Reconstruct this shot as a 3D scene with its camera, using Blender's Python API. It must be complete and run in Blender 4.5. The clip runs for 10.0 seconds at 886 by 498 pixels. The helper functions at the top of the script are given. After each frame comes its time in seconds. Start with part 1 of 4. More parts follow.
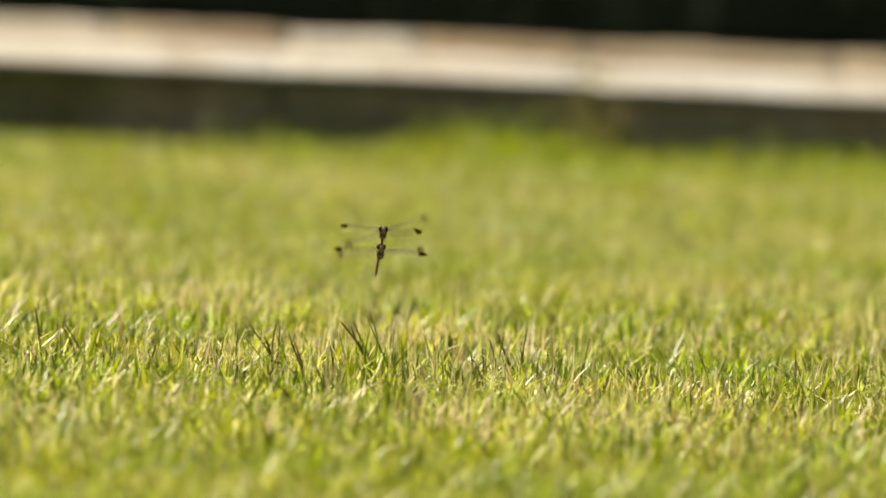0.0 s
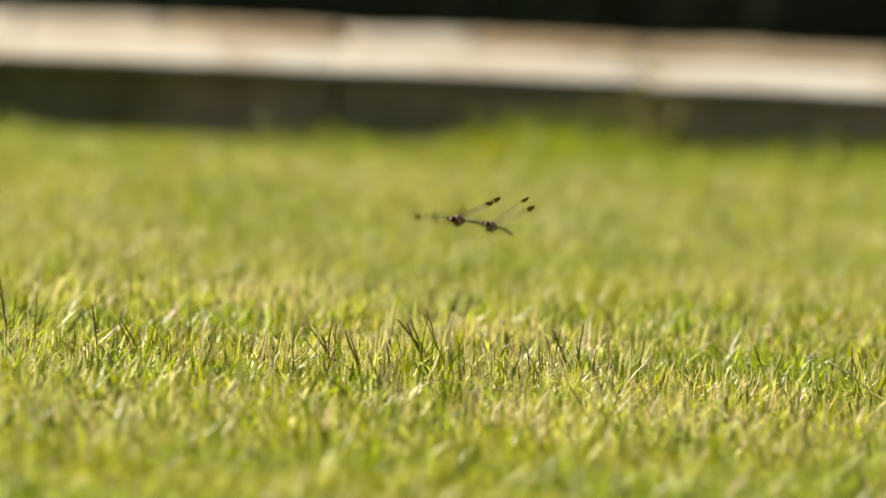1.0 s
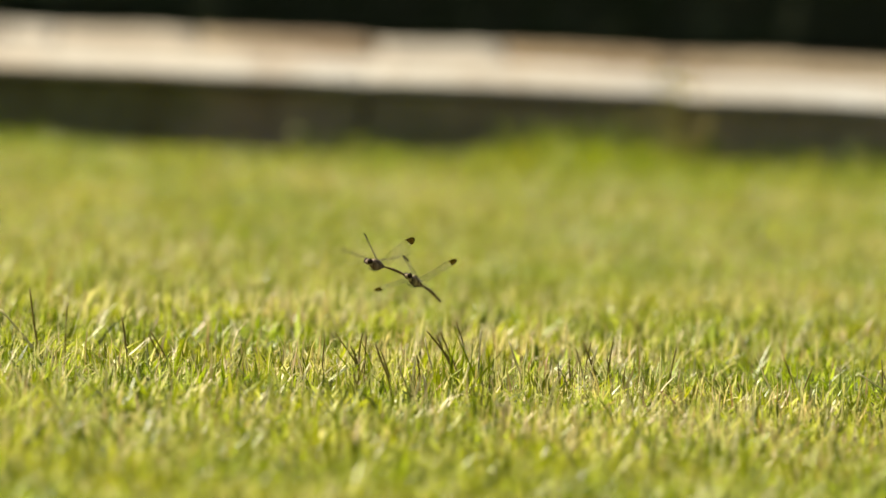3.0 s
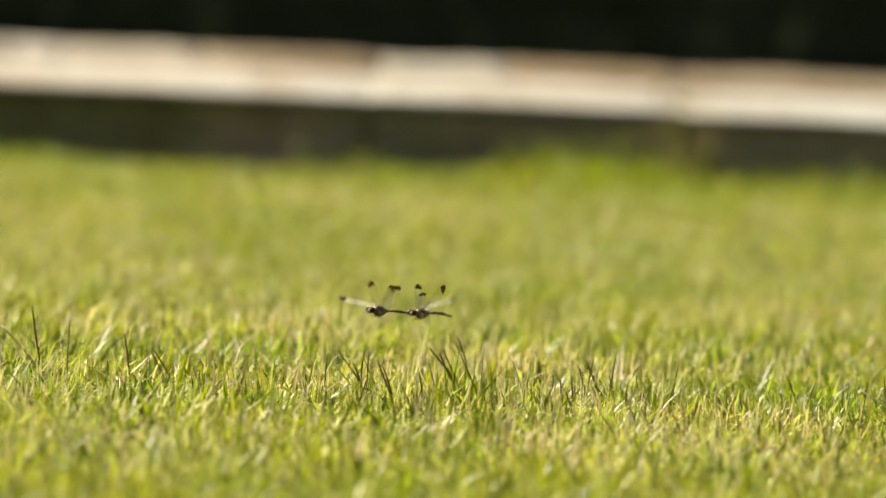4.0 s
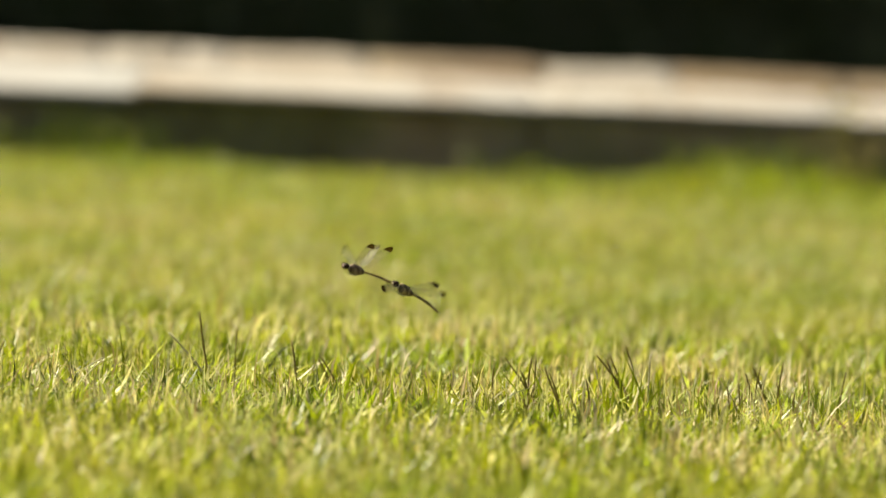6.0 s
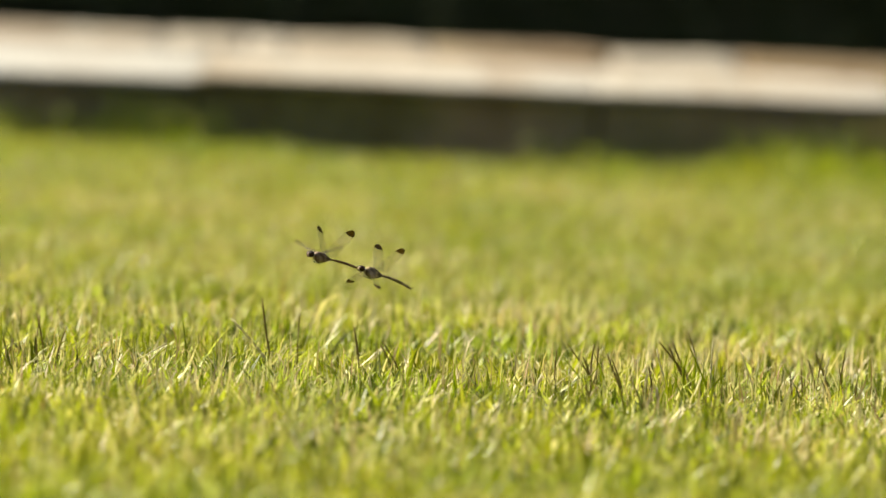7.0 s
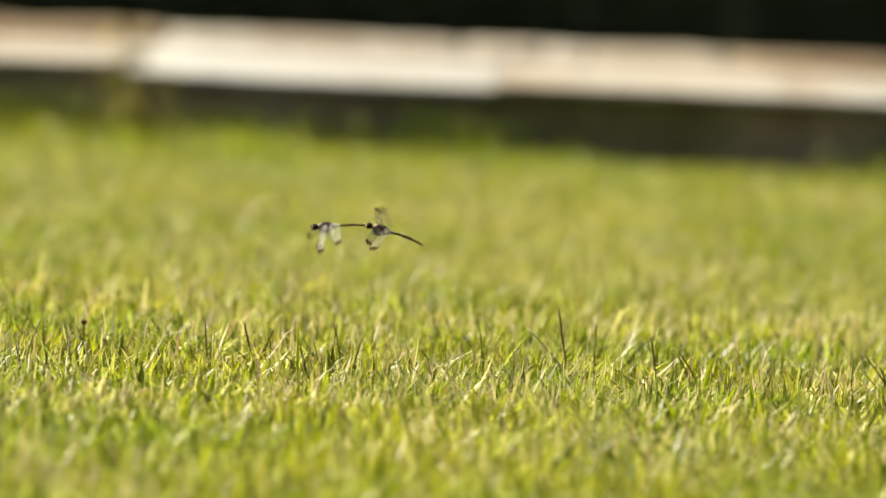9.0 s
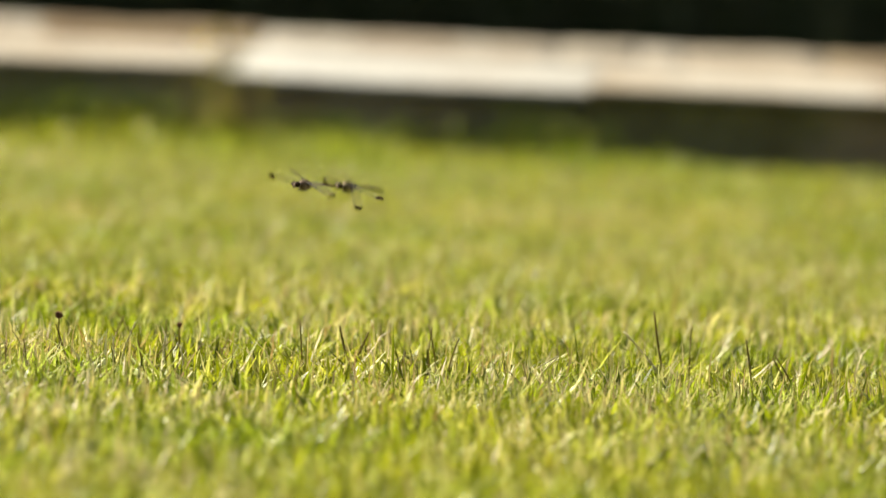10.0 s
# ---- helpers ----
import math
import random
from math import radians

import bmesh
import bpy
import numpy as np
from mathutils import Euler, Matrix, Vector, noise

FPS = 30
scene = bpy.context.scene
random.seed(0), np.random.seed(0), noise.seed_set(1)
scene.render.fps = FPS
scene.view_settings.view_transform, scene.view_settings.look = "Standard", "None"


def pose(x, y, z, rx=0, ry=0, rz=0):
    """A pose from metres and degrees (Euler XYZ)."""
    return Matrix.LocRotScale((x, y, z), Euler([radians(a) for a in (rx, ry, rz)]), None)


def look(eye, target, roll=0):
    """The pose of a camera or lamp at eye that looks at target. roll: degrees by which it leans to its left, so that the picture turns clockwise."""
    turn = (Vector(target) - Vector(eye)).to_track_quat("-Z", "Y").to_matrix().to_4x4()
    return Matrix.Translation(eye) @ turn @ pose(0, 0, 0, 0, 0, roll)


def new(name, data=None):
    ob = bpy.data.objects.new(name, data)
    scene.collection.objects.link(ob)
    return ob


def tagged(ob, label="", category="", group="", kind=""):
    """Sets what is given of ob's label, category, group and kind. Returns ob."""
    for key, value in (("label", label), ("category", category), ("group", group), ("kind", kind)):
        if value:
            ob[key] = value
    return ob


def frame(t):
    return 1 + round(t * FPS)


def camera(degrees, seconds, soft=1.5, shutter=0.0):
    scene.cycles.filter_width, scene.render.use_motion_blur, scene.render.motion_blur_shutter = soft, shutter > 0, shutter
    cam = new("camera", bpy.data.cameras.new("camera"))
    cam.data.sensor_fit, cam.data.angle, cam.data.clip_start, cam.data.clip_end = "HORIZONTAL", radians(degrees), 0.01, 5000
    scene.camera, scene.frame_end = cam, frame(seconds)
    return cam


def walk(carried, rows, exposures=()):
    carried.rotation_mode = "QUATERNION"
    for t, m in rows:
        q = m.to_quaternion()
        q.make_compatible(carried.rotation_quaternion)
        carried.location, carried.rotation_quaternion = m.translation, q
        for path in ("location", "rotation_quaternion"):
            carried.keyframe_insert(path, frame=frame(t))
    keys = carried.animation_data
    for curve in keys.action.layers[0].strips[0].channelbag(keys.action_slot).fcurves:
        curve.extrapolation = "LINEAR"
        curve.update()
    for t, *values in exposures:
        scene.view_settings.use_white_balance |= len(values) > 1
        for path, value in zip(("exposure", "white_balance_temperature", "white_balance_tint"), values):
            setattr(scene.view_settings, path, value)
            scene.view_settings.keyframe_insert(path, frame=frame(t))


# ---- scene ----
cam = camera(5.0, 10.0, soft=1.3, shutter=0.12)
cam.data.dof.use_dof = True
cam.data.dof.focus_distance = 7.28
cam.data.dof.aperture_fstop = 7.2
EYE, ROLL = 0.5, 2.66
# the tripod head turns and tilts: seconds, yaw, pitch
PAN = [
    (0, -2.0070, -3.0484),
    (0.0333, -1.9625, -3.0537),
    (0.1, -1.8258, -3.0728),
    (0.2, -1.6954, -3.0885),
    (0.3, -1.6323, -3.1074),
    (0.4, -1.6294, -3.1139),
    (0.5, -1.6609, -3.1035),
    (0.6, -1.6670, -3.0978),
    (0.7, -1.6671, -3.0993),
    (0.8, -1.6474, -3.0875),
    (0.9, -1.6591, -3.0646),
    (1, -1.6892, -3.0792),
    (1.1, -1.6921, -3.0854),
    (1.2, -1.7331, -3.0739),
    (1.3, -1.7684, -3.0755),
    (1.4, -1.7816, -3.0845),
    (1.5, -1.7790, -3.0974),
    (1.6, -1.7740, -3.0593),
    (1.7, -1.7956, -3.0423),
    (1.8, -1.7987, -3.0389),
    (1.9, -1.7707, -2.9891),
    (2, -1.7537, -2.9676),
    (2.1, -1.7342, -3.0068),
    (2.2, -1.6637, -3.0394),
    (2.3, -1.6117, -3.0071),
    (2.4, -1.5937, -3.0189),
    (2.5, -1.5642, -3.0195),
    (2.6, -1.5303, -3.0035),
    (2.7, -1.5212, -3.0174),
    (3.8, -1.4791, -2.9771),
    (3.9, -1.4712, -2.9455),
    (4, -1.4973, -2.9220),
    (4.1, -1.4991, -2.9251),
    (4.2, -1.4888, -2.9096),
    (4.3, -1.4772, -2.9357),
    (4.4, -1.4877, -2.9559),
    (4.5, -1.4554, -2.9495),
    (4.6, -1.3939, -2.9331),
    (4.7, -1.2936, -2.9091),
    (4.8, -1.1468, -2.9159),
    (4.9, -1.0290, -2.9277),
    (5, -0.9501, -2.9521),
    (5.1, -0.8974, -2.9881),
    (5.2, -0.8939, -2.9819),
    (5.3, -0.9026, -2.9623),
    (5.4, -0.8739, -2.9637),
    (5.5, -0.8262, -2.9707),
    (5.6, -0.8484, -2.9378),
    (5.7, -0.8086, -2.9347),
    (5.8, -0.7760, -2.9363),
    (5.9, -0.6455, -2.9359),
    (6, -0.5506, -2.9244),
    (6.1, -0.5009, -2.9124),
    (6.2, -0.4296, -2.9364),
    (7.3, 0.0553, -3.0323),
    (7.4, 0.2820, -3.0428),
    (7.5, 0.4527, -3.0508),
    (7.6, 0.5620, -3.0399),
    (7.7, 0.6479, -3.0151),
    (7.8, 0.7905, -3.0089),
    (7.9, 0.9845, -3.0339),
    (8, 1.1750, -3.0651),
    (8.1, 1.3082, -3.0904),
    (8.2, 1.3618, -3.1057),
    (8.3, 1.4188, -3.1179),
    (8.4, 1.4573, -3.1165),
    (8.5, 1.4661, -3.0994),
    (8.6, 1.4608, -3.0839),
    (8.7, 1.4591, -3.0783),
    (8.8, 1.4511, -3.0522),
    (8.9, 1.4733, -3.0470),
    (9, 1.4785, -3.0393),
    (9.1, 1.5219, -3.0333),
    (9.2, 1.5855, -3.0410),
    (9.3, 1.6106, -3.0534),
    (9.4, 1.7126, -3.0613),
    (9.5, 1.8647, -3.0572),
    (9.6, 1.9818, -3.0725),
    (9.7, 2.0138, -3.0847),
    (9.8, 2.0377, -3.0807),
    (9.9, 2.0316, -3.0523),
    (10, 2.0170, -3.0483),
]
walk(cam, [(t, pose(0, 0, EYE, 90 + pitch, 0, yaw) @ pose(0, 0, 0, 0, 0, ROLL)) for t, yaw, pitch in PAN])

# ---- light ----
SUN_AZ, SUN_EL = -58.0, 50.0  # degrees from straight ahead (plus: to the right), height
world = bpy.data.worlds.new("sky")
scene.world = world
world.use_nodes = True
nt = world.node_tree
sky = nt.nodes.new("ShaderNodeTexSky")
sky.sky_type, sky.sun_disc = "NISHITA", False
sky.air_density, sky.dust_density, sky.ozone_density = 0.8, 3.5, 0.6  # hazy late-summer air
sky.sun_elevation, sky.sun_rotation = radians(SUN_EL), radians(SUN_AZ)
nt.links.new(sky.outputs[0], nt.nodes["Background"].inputs[0])
nt.nodes["Background"].inputs[1].default_value = 0.05
sun_data = bpy.data.lights.new("sun", "SUN")
sun_data.energy, sun_data.angle, sun_data.color = 5.0, radians(0.53), (1.0, 0.93, 0.74)
sun = new("sun", sun_data)
a, e = radians(SUN_AZ), radians(SUN_EL)
sun.matrix_world = look((0, 0, 0), (-math.sin(a) * math.cos(e), -math.cos(a) * math.cos(e), -math.sin(e)))
scene.view_settings.exposure = 1.24
scene.view_settings.use_white_balance = True
scene.view_settings.white_balance_temperature, scene.view_settings.white_balance_tint = 6660, 8


# ---- materials ----
def node_material(name):
    m = bpy.data.materials.new(name)
    m.use_nodes = True
    return m, m.node_tree, m.node_tree.nodes["Principled BSDF"]


def add(tree, kind, **inputs):
    n = tree.nodes.new(kind)
    for key, value in inputs.items():
        n.inputs[key.replace("_", " ")].default_value = value
    return n


def ramp(tree, stops, source):
    n = tree.nodes.new("ShaderNodeValToRGB")
    el = n.color_ramp.elements
    while len(el) < len(stops):
        el.new(0.5)
    for k, (p, c) in zip(el, stops):
        k.position, k.color = p, (*c, 1)
    tree.links.new(source, n.inputs[0])
    return n


def mixed(tree, mode, fac, a, b):
    n = tree.nodes.new("ShaderNodeMixRGB")
    n.blend_type = mode
    for slot, v in ((0, fac), (1, a), (2, b)):
        if isinstance(v, (int, float)):
            n.inputs[slot].default_value = v
        elif isinstance(v, tuple):
            n.inputs[slot].default_value = (*v, 1)
        else:
            tree.links.new(v, n.inputs[slot])
    return n


def noise_at(tree, scale, detail=3.0, coords="Object"):
    tc = tree.nodes.new("ShaderNodeTexCoord")
    n = add(tree, "ShaderNodeTexNoise", Scale=scale, Detail=detail)
    tree.links.new(tc.outputs[coords], n.inputs["Vector"])
    return n


def bump(tree, bsdf, height, strength, distance):
    n = add(tree, "ShaderNodeBump", Strength=strength, Distance=distance)
    tree.links.new(height, n.inputs["Height"])
    tree.links.new(n.outputs[0], bsdf.inputs["Normal"])


def blade_material(name, stops, patch, through_light=0.47, rough=0.4, gloss=0.34):
    """Grass: tones blade by blade, wide patches, light through the blade."""
    m, tree, b = node_material(name)
    geo = tree.nodes.new("ShaderNodeNewGeometry")
    tone = ramp(tree, stops, geo.outputs["Random Per Island"])
    wide = noise_at(tree, 3.3, 4)
    patches = ramp(tree, [(0.40, patch[0]), (0.60, patch[1])], wide.outputs[0])
    col = mixed(tree, "MULTIPLY", 1.0, tone.outputs[0], patches.outputs[0])
    hand = noise_at(tree, 17, 2)
    tufts = ramp(tree, [(0.36, (0.89, 0.96, 0.84)), (0.64, (1.11, 1.05, 1.12))], hand.outputs[0])
    col = mixed(tree, "MULTIPLY", 1.0, col.outputs[0], tufts.outputs[0])
    fine = noise_at(tree, 260, 2)
    spots = ramp(tree, [(0.3, (0.75, 0.72, 0.65)), (0.7, (1.1, 1.1, 1.1))], fine.outputs[0])
    col = mixed(tree, "MULTIPLY", 1.0, col.outputs[0], spots.outputs[0])
    tree.links.new(col.outputs[0], b.inputs["Base Color"])
    b.inputs["Roughness"].default_value = rough
    b.inputs["Specular IOR Level"].default_value = gloss
    tr = tree.nodes.new("ShaderNodeBsdfTranslucent")
    warm = mixed(tree, "MULTIPLY", 1.0, col.outputs[0], (1.0, 1.05, 0.62))
    tree.links.new(warm.outputs[0], tr.inputs[0])
    mix = tree.nodes.new("ShaderNodeMixShader")
    mix.inputs[0].default_value = through_light
    tree.links.new(b.outputs[0], mix.inputs[1])
    tree.links.new(tr.outputs[0], mix.inputs[2])
    tree.links.new(mix.outputs[0], tree.nodes["Material Output"].inputs[0])
    return m


GRASS = blade_material("grass", [
    (0.0, (0.074, 0.089, 0.006)), (0.3, (0.174, 0.197, 0.009)), (0.55, (0.310, 0.336, 0.015)), (0.8, (0.455, 0.47, 0.044)), (1.0, (0.64, 0.63, 0.25)),
], ((0.85, 0.95, 0.74), (1.05, 1.02, 0.95)))
STRAW = blade_material("dry_grass", [(0.0, (0.34, 0.25, 0.14)), (0.3, (0.57, 0.49, 0.27)), (0.85, (0.83, 0.76, 0.51)), (0.93, (0.62, 0.46, 0.30)), (1.0, (0.36, 0.20, 0.12))],
                       ((0.9, 0.9, 0.9), (1.08, 1.06, 1.02)), 0.4, 0.45)
STALK = blade_material("dry_stalk", [(0.0, (0.13, 0.10, 0.045)), (0.5, (0.22, 0.18, 0.08)), (1.0, (0.34, 0.27, 0.14))],
                       ((0.9, 0.9, 0.9), (1.1, 1.1, 1.1)), 0.5, 0.5)
DEAD_STALK = blade_material("dead_stalk", [(0.0, (0.16, 0.122, 0.032)), (0.7, (0.29, 0.235, 0.075)), (1.0, (0.44, 0.37, 0.16))], ((0.9, 0.9, 0.9), (1.1, 1.1, 1.1)), 0.5, 0.5, 0.25)
PALE_STALK = blade_material("pale_stalk", [(0.0, (0.52, 0.46, 0.28)), (1.0, (0.80, 0.74, 0.52))], ((0.92, 0.92, 0.92), (1.08, 1.08, 1.08)), 0.35, 0.45)
WEED = blade_material("weed_leaf", [(0.0, (0.05, 0.075, 0.012)), (0.6, (0.105, 0.135, 0.022)), (1.0, (0.17, 0.16, 0.04))],
                      ((0.9, 0.9, 0.9), (1.1, 1.1, 1.1)), 0.45, 0.6, 0.08)
WEED_DRY = blade_material("yellowing_weed", [(0.0, (0.15, 0.14, 0.04)), (0.5, (0.34, 0.28, 0.11)), (1.0, (0.46, 0.36, 0.18))],
                          ((0.9, 0.9, 0.9), (1.1, 1.1, 1.1)), 0.45, 0.6, 0.08)
WITHERED = blade_material("withered_petals", [(0.0, (0.16, 0.075, 0.03)), (1.0, (0.32, 0.17, 0.08))], ((0.9, 0.9, 0.9), (1.1, 1.1, 1.1)), 0.2, 0.7)
HEDGE_LEAF = blade_material("hedge_leaf", [(0.0, (0.075, 0.08, 0.034)), (1.0, (0.16, 0.16, 0.066))],
                            ((0.9, 0.9, 0.9), (1.1, 1.1, 1.1)), 0.05, 0.9, 0.03)


def soil_material():
    m, tree, b = node_material("soil")
    n1, n2 = noise_at(tree, 1.7, 5), noise_at(tree, 160, 5)
    c = ramp(tree, [(0.35, (0.12, 0.14, 0.028)), (0.65, (0.19, 0.17, 0.05))], n1.outputs[0])
    g = ramp(tree, [(0.3, (0.45, 0.45, 0.45)), (0.7, (1.25, 1.2, 1.1))], n2.outputs[0])
    col = mixed(tree, "MULTIPLY", 1.0, c.outputs[0], g.outputs[0])
    tree.links.new(col.outputs[0], b.inputs["Base Color"])
    b.inputs["Roughness"].default_value = 0.95
    bump(tree, b, n2.outputs[0], 0.8, 0.01)
    return m


def stone_material(name, base, dirt, wash=0.5):
    """Pale weathered stone: grain, blotches, streaks of rain wash that run down to the lawn, a tone for each block."""
    m, tree, b = node_material(name)
    info = tree.nodes.new("ShaderNodeObjectInfo")
    tone = ramp(tree, [(0.0, (0.94, 0.925, 0.90)), (1.0, (1.05, 1.045, 1.04))], info.outputs["Random"])
    n1, n2 = noise_at(tree, 2.6, 6), noise_at(tree, 55, 6)
    blotch = ramp(tree, [(0.45, base), (0.58, dirt)], n1.outputs[0])
    tc = tree.nodes.new("ShaderNodeTexCoord")
    run = add(tree, "ShaderNodeMapping", Scale=(9.0, 0.8, 3.0))
    tree.links.new(tc.outputs["Object"], run.inputs["Vector"])
    n3 = add(tree, "ShaderNodeTexNoise", Scale=1.0, Detail=5.0)
    tree.links.new(run.outputs[0], n3.inputs["Vector"])
    streak = ramp(tree, [(0.36, (0.70, 0.60, 0.49)), (0.47, (0.95, 0.92, 0.87)), (0.62, (1.08, 1.08, 1.08))], n3.outputs[0])
    col = mixed(tree, "MULTIPLY", wash, blotch.outputs[0], streak.outputs[0])
    grain = ramp(tree, [(0.25, (0.72, 0.70, 0.66)), (0.7, (1.08, 1.07, 1.05))], n2.outputs[0])
    col = mixed(tree, "MULTIPLY", 1.0, col.outputs[0], grain.outputs[0])
    col = mixed(tree, "MULTIPLY", 1.0, col.outputs[0], tone.outputs[0])
    tree.links.new(col.outputs[0], b.inputs["Base Color"])
    b.inputs["Roughness"].default_value = 0.88
    bump(tree, b, n2.outputs[0], 0.7, 0.006)
    return m


SOIL = soil_material()
STONE = stone_material("pale_stone", (0.295, 0.289, 0.283), (0.258, 0.232, 0.197), 0.8)
STONE_TAN = stone_material("tan_stone", (0.276, 0.254, 0.226), (0.222, 0.19, 0.15), 0.8)
STONE_BROWN = stone_material("soil_stained_stone", (0.125, 0.083, 0.038), (0.17, 0.13, 0.08), 0.9)
# browner and darker than the slabs: part of the front's shade is colour
RISER = stone_material("mossy_shaded_riser", (0.35, 0.265, 0.165), (0.195, 0.175, 0.075), 0.6)
STONE_WHITE = stone_material("whitest_stone", (0.296, 0.297, 0.299), (0.282, 0.277, 0.268), 0.3)
# bed soil coloured near black: the deep shade by the hedge is in it
EARTH, et, eb = node_material("shade_dark_soil")
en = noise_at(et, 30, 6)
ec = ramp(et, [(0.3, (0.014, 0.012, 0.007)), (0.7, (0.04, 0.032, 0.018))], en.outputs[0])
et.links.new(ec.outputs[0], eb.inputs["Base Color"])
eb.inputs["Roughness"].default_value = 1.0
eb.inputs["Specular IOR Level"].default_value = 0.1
bump(et, eb, en.outputs[0], 1.0, 0.03)


def chitin(name, dark, light, scale, rough=0.42):
    m, tree, b = node_material(name)
    n = noise_at(tree, scale, 4)
    c = ramp(tree, [(0.4, dark), (0.6, light)], n.outputs[0])
    tree.links.new(c.outputs[0], b.inputs["Base Color"])
    b.inputs["Roughness"].default_value = rough
    b.inputs["Specular IOR Level"].default_value = 0.16
    bump(tree, b, n.outputs[0], 0.3, 0.0003)
    return m


THORAX_M = chitin("grey_brown_chitin", (0.095, 0.060, 0.040), (0.25, 0.175, 0.125), 330, 0.72)
THORAX_F = chitin("ochre_chitin", (0.075, 0.055, 0.032), (0.33, 0.25, 0.14), 330, 0.7)
ABDOMEN_M = chitin("red_brown_chitin", (0.07, 0.038, 0.022), (0.20, 0.115, 0.062), 420, 0.6)
ABDOMEN_F = chitin("dark_ochre_chitin", (0.07, 0.05, 0.028), (0.28, 0.21, 0.115), 420, 0.6)
EYE_M = chitin("compound_eye", (0.012, 0.007, 0.006), (0.035, 0.016, 0.011), 600, 0.22)
COLLAR = chitin("pale_collar", (0.20, 0.18, 0.14), (0.36, 0.33, 0.27), 500, 0.7)
BLACK = chitin("black_chitin", (0.008, 0.007, 0.006), (0.02, 0.016, 0.012), 500)


def tip_material():
    """Smoky brown wing tip: light passes through it with a warm tint."""
    m, tree, b = node_material("smoky_wing_tip")
    n = noise_at(tree, 350, 3)
    col = ramp(tree, [(0.35, (0.055, 0.042, 0.014)), (0.65, (0.10, 0.072, 0.023))], n.outputs[0])
    tree.links.new(col.outputs[0], b.inputs["Base Color"])
    b.inputs["Roughness"].default_value = 0.5
    b.inputs["Specular IOR Level"].default_value = 0.15
    tl = tree.nodes.new("ShaderNodeBsdfTranslucent")
    tree.links.new(col.outputs[0], tl.inputs[0])
    clear = tree.nodes.new("ShaderNodeBsdfTransparent")
    clear.inputs[0].default_value = (0.42, 0.34, 0.14, 1)
    last = b.outputs[0]
    for shader, share in ((tl, 0.5), (clear, 0.42)):
        mix = tree.nodes.new("ShaderNodeMixShader")
        mix.inputs[0].default_value = share
        tree.links.new(last, mix.inputs[1])
        tree.links.new(shader.outputs[0], mix.inputs[2])
        last = mix.outputs[0]
    tree.links.new(last, tree.nodes["Material Output"].inputs[0])
    return m


TIP = tip_material()
VEIN = chitin("wing_vein", (0.03, 0.02, 0.012), (0.06, 0.04, 0.02), 300)


def wing_material():
    """Clear membrane: mostly let through, a little scattering, a silky glint where it turns to the sun."""
    m, tree, b = node_material("wing_membrane")
    n = noise_at(tree, 900, 2)
    col = ramp(tree, [(0.3, (0.25, 0.23, 0.19)), (0.7, (0.45, 0.42, 0.36))], n.outputs[0])
    tree.links.new(col.outputs[0], b.inputs["Base Color"])
    b.inputs["Roughness"].default_value = 0.4
    b.inputs["Specular IOR Level"].default_value = 0.5
    bump(tree, b, n.outputs[0], 0.6, 0.0004)
    clear = tree.nodes.new("ShaderNodeBsdfTransparent")
    clear.inputs[0].default_value = (0.955, 0.95, 0.94, 1)
    tl = tree.nodes.new("ShaderNodeBsdfTranslucent")
    tl.inputs[0].default_value = (0.8, 0.76, 0.66, 1)
    sheen = tree.nodes.new("ShaderNodeBsdfGlossy")
    sheen.inputs["Roughness"].default_value = 0.36
    pleats = noise_at(tree, 420, 3)
    wavy = add(tree, "ShaderNodeBump", Strength=1.0, Distance=0.0012)
    tree.links.new(pleats.outputs[0], wavy.inputs["Height"])
    tree.links.new(wavy.outputs[0], sheen.inputs["Normal"])
    last = clear.outputs[0]
    for shader, share in ((b, 0.014), (tl, 0.008), (sheen, 0.02)):
        mix = tree.nodes.new("ShaderNodeMixShader")
        mix.inputs[0].default_value = share
        tree.links.new(last, mix.inputs[1])
        tree.links.new(shader.outputs[0], mix.inputs[2])
        last = mix.outputs[0]
    tree.links.new(last, tree.nodes["Material Output"].inputs[0])
    return m


MEMBRANE = wing_material()


# ---- building helpers ----
def mesh_of(name, bm, material, smooth=True):
    me = bpy.data.meshes.new(name)
    bm.normal_update()
    bm.to_mesh(me)
    bm.free()
    me.materials.append(material)
    for p in me.polygons:
        p.use_smooth = smooth
    return me


def part(name, bm, material, parent=None, label="", smooth=True):
    ob = new(name, mesh_of(name, bm, material, smooth))
    ob.parent = parent
    return tagged(ob, label)


def array_mesh(name, verts, tris, material):
    """A mesh from whole arrays of corners and triangles."""
    me = bpy.data.meshes.new(name)
    me.vertices.add(len(verts))
    me.vertices.foreach_set("co", verts.astype(np.float32).ravel())
    me.loops.add(tris.size)
    me.loops.foreach_set("vertex_index", tris.astype(np.int32).ravel())
    me.polygons.add(len(tris))
    me.polygons.foreach_set("loop_start", np.arange(0, tris.size, 3, dtype=np.int32))
    me.update(calc_edges=True)
    me.materials.append(material)
    return me


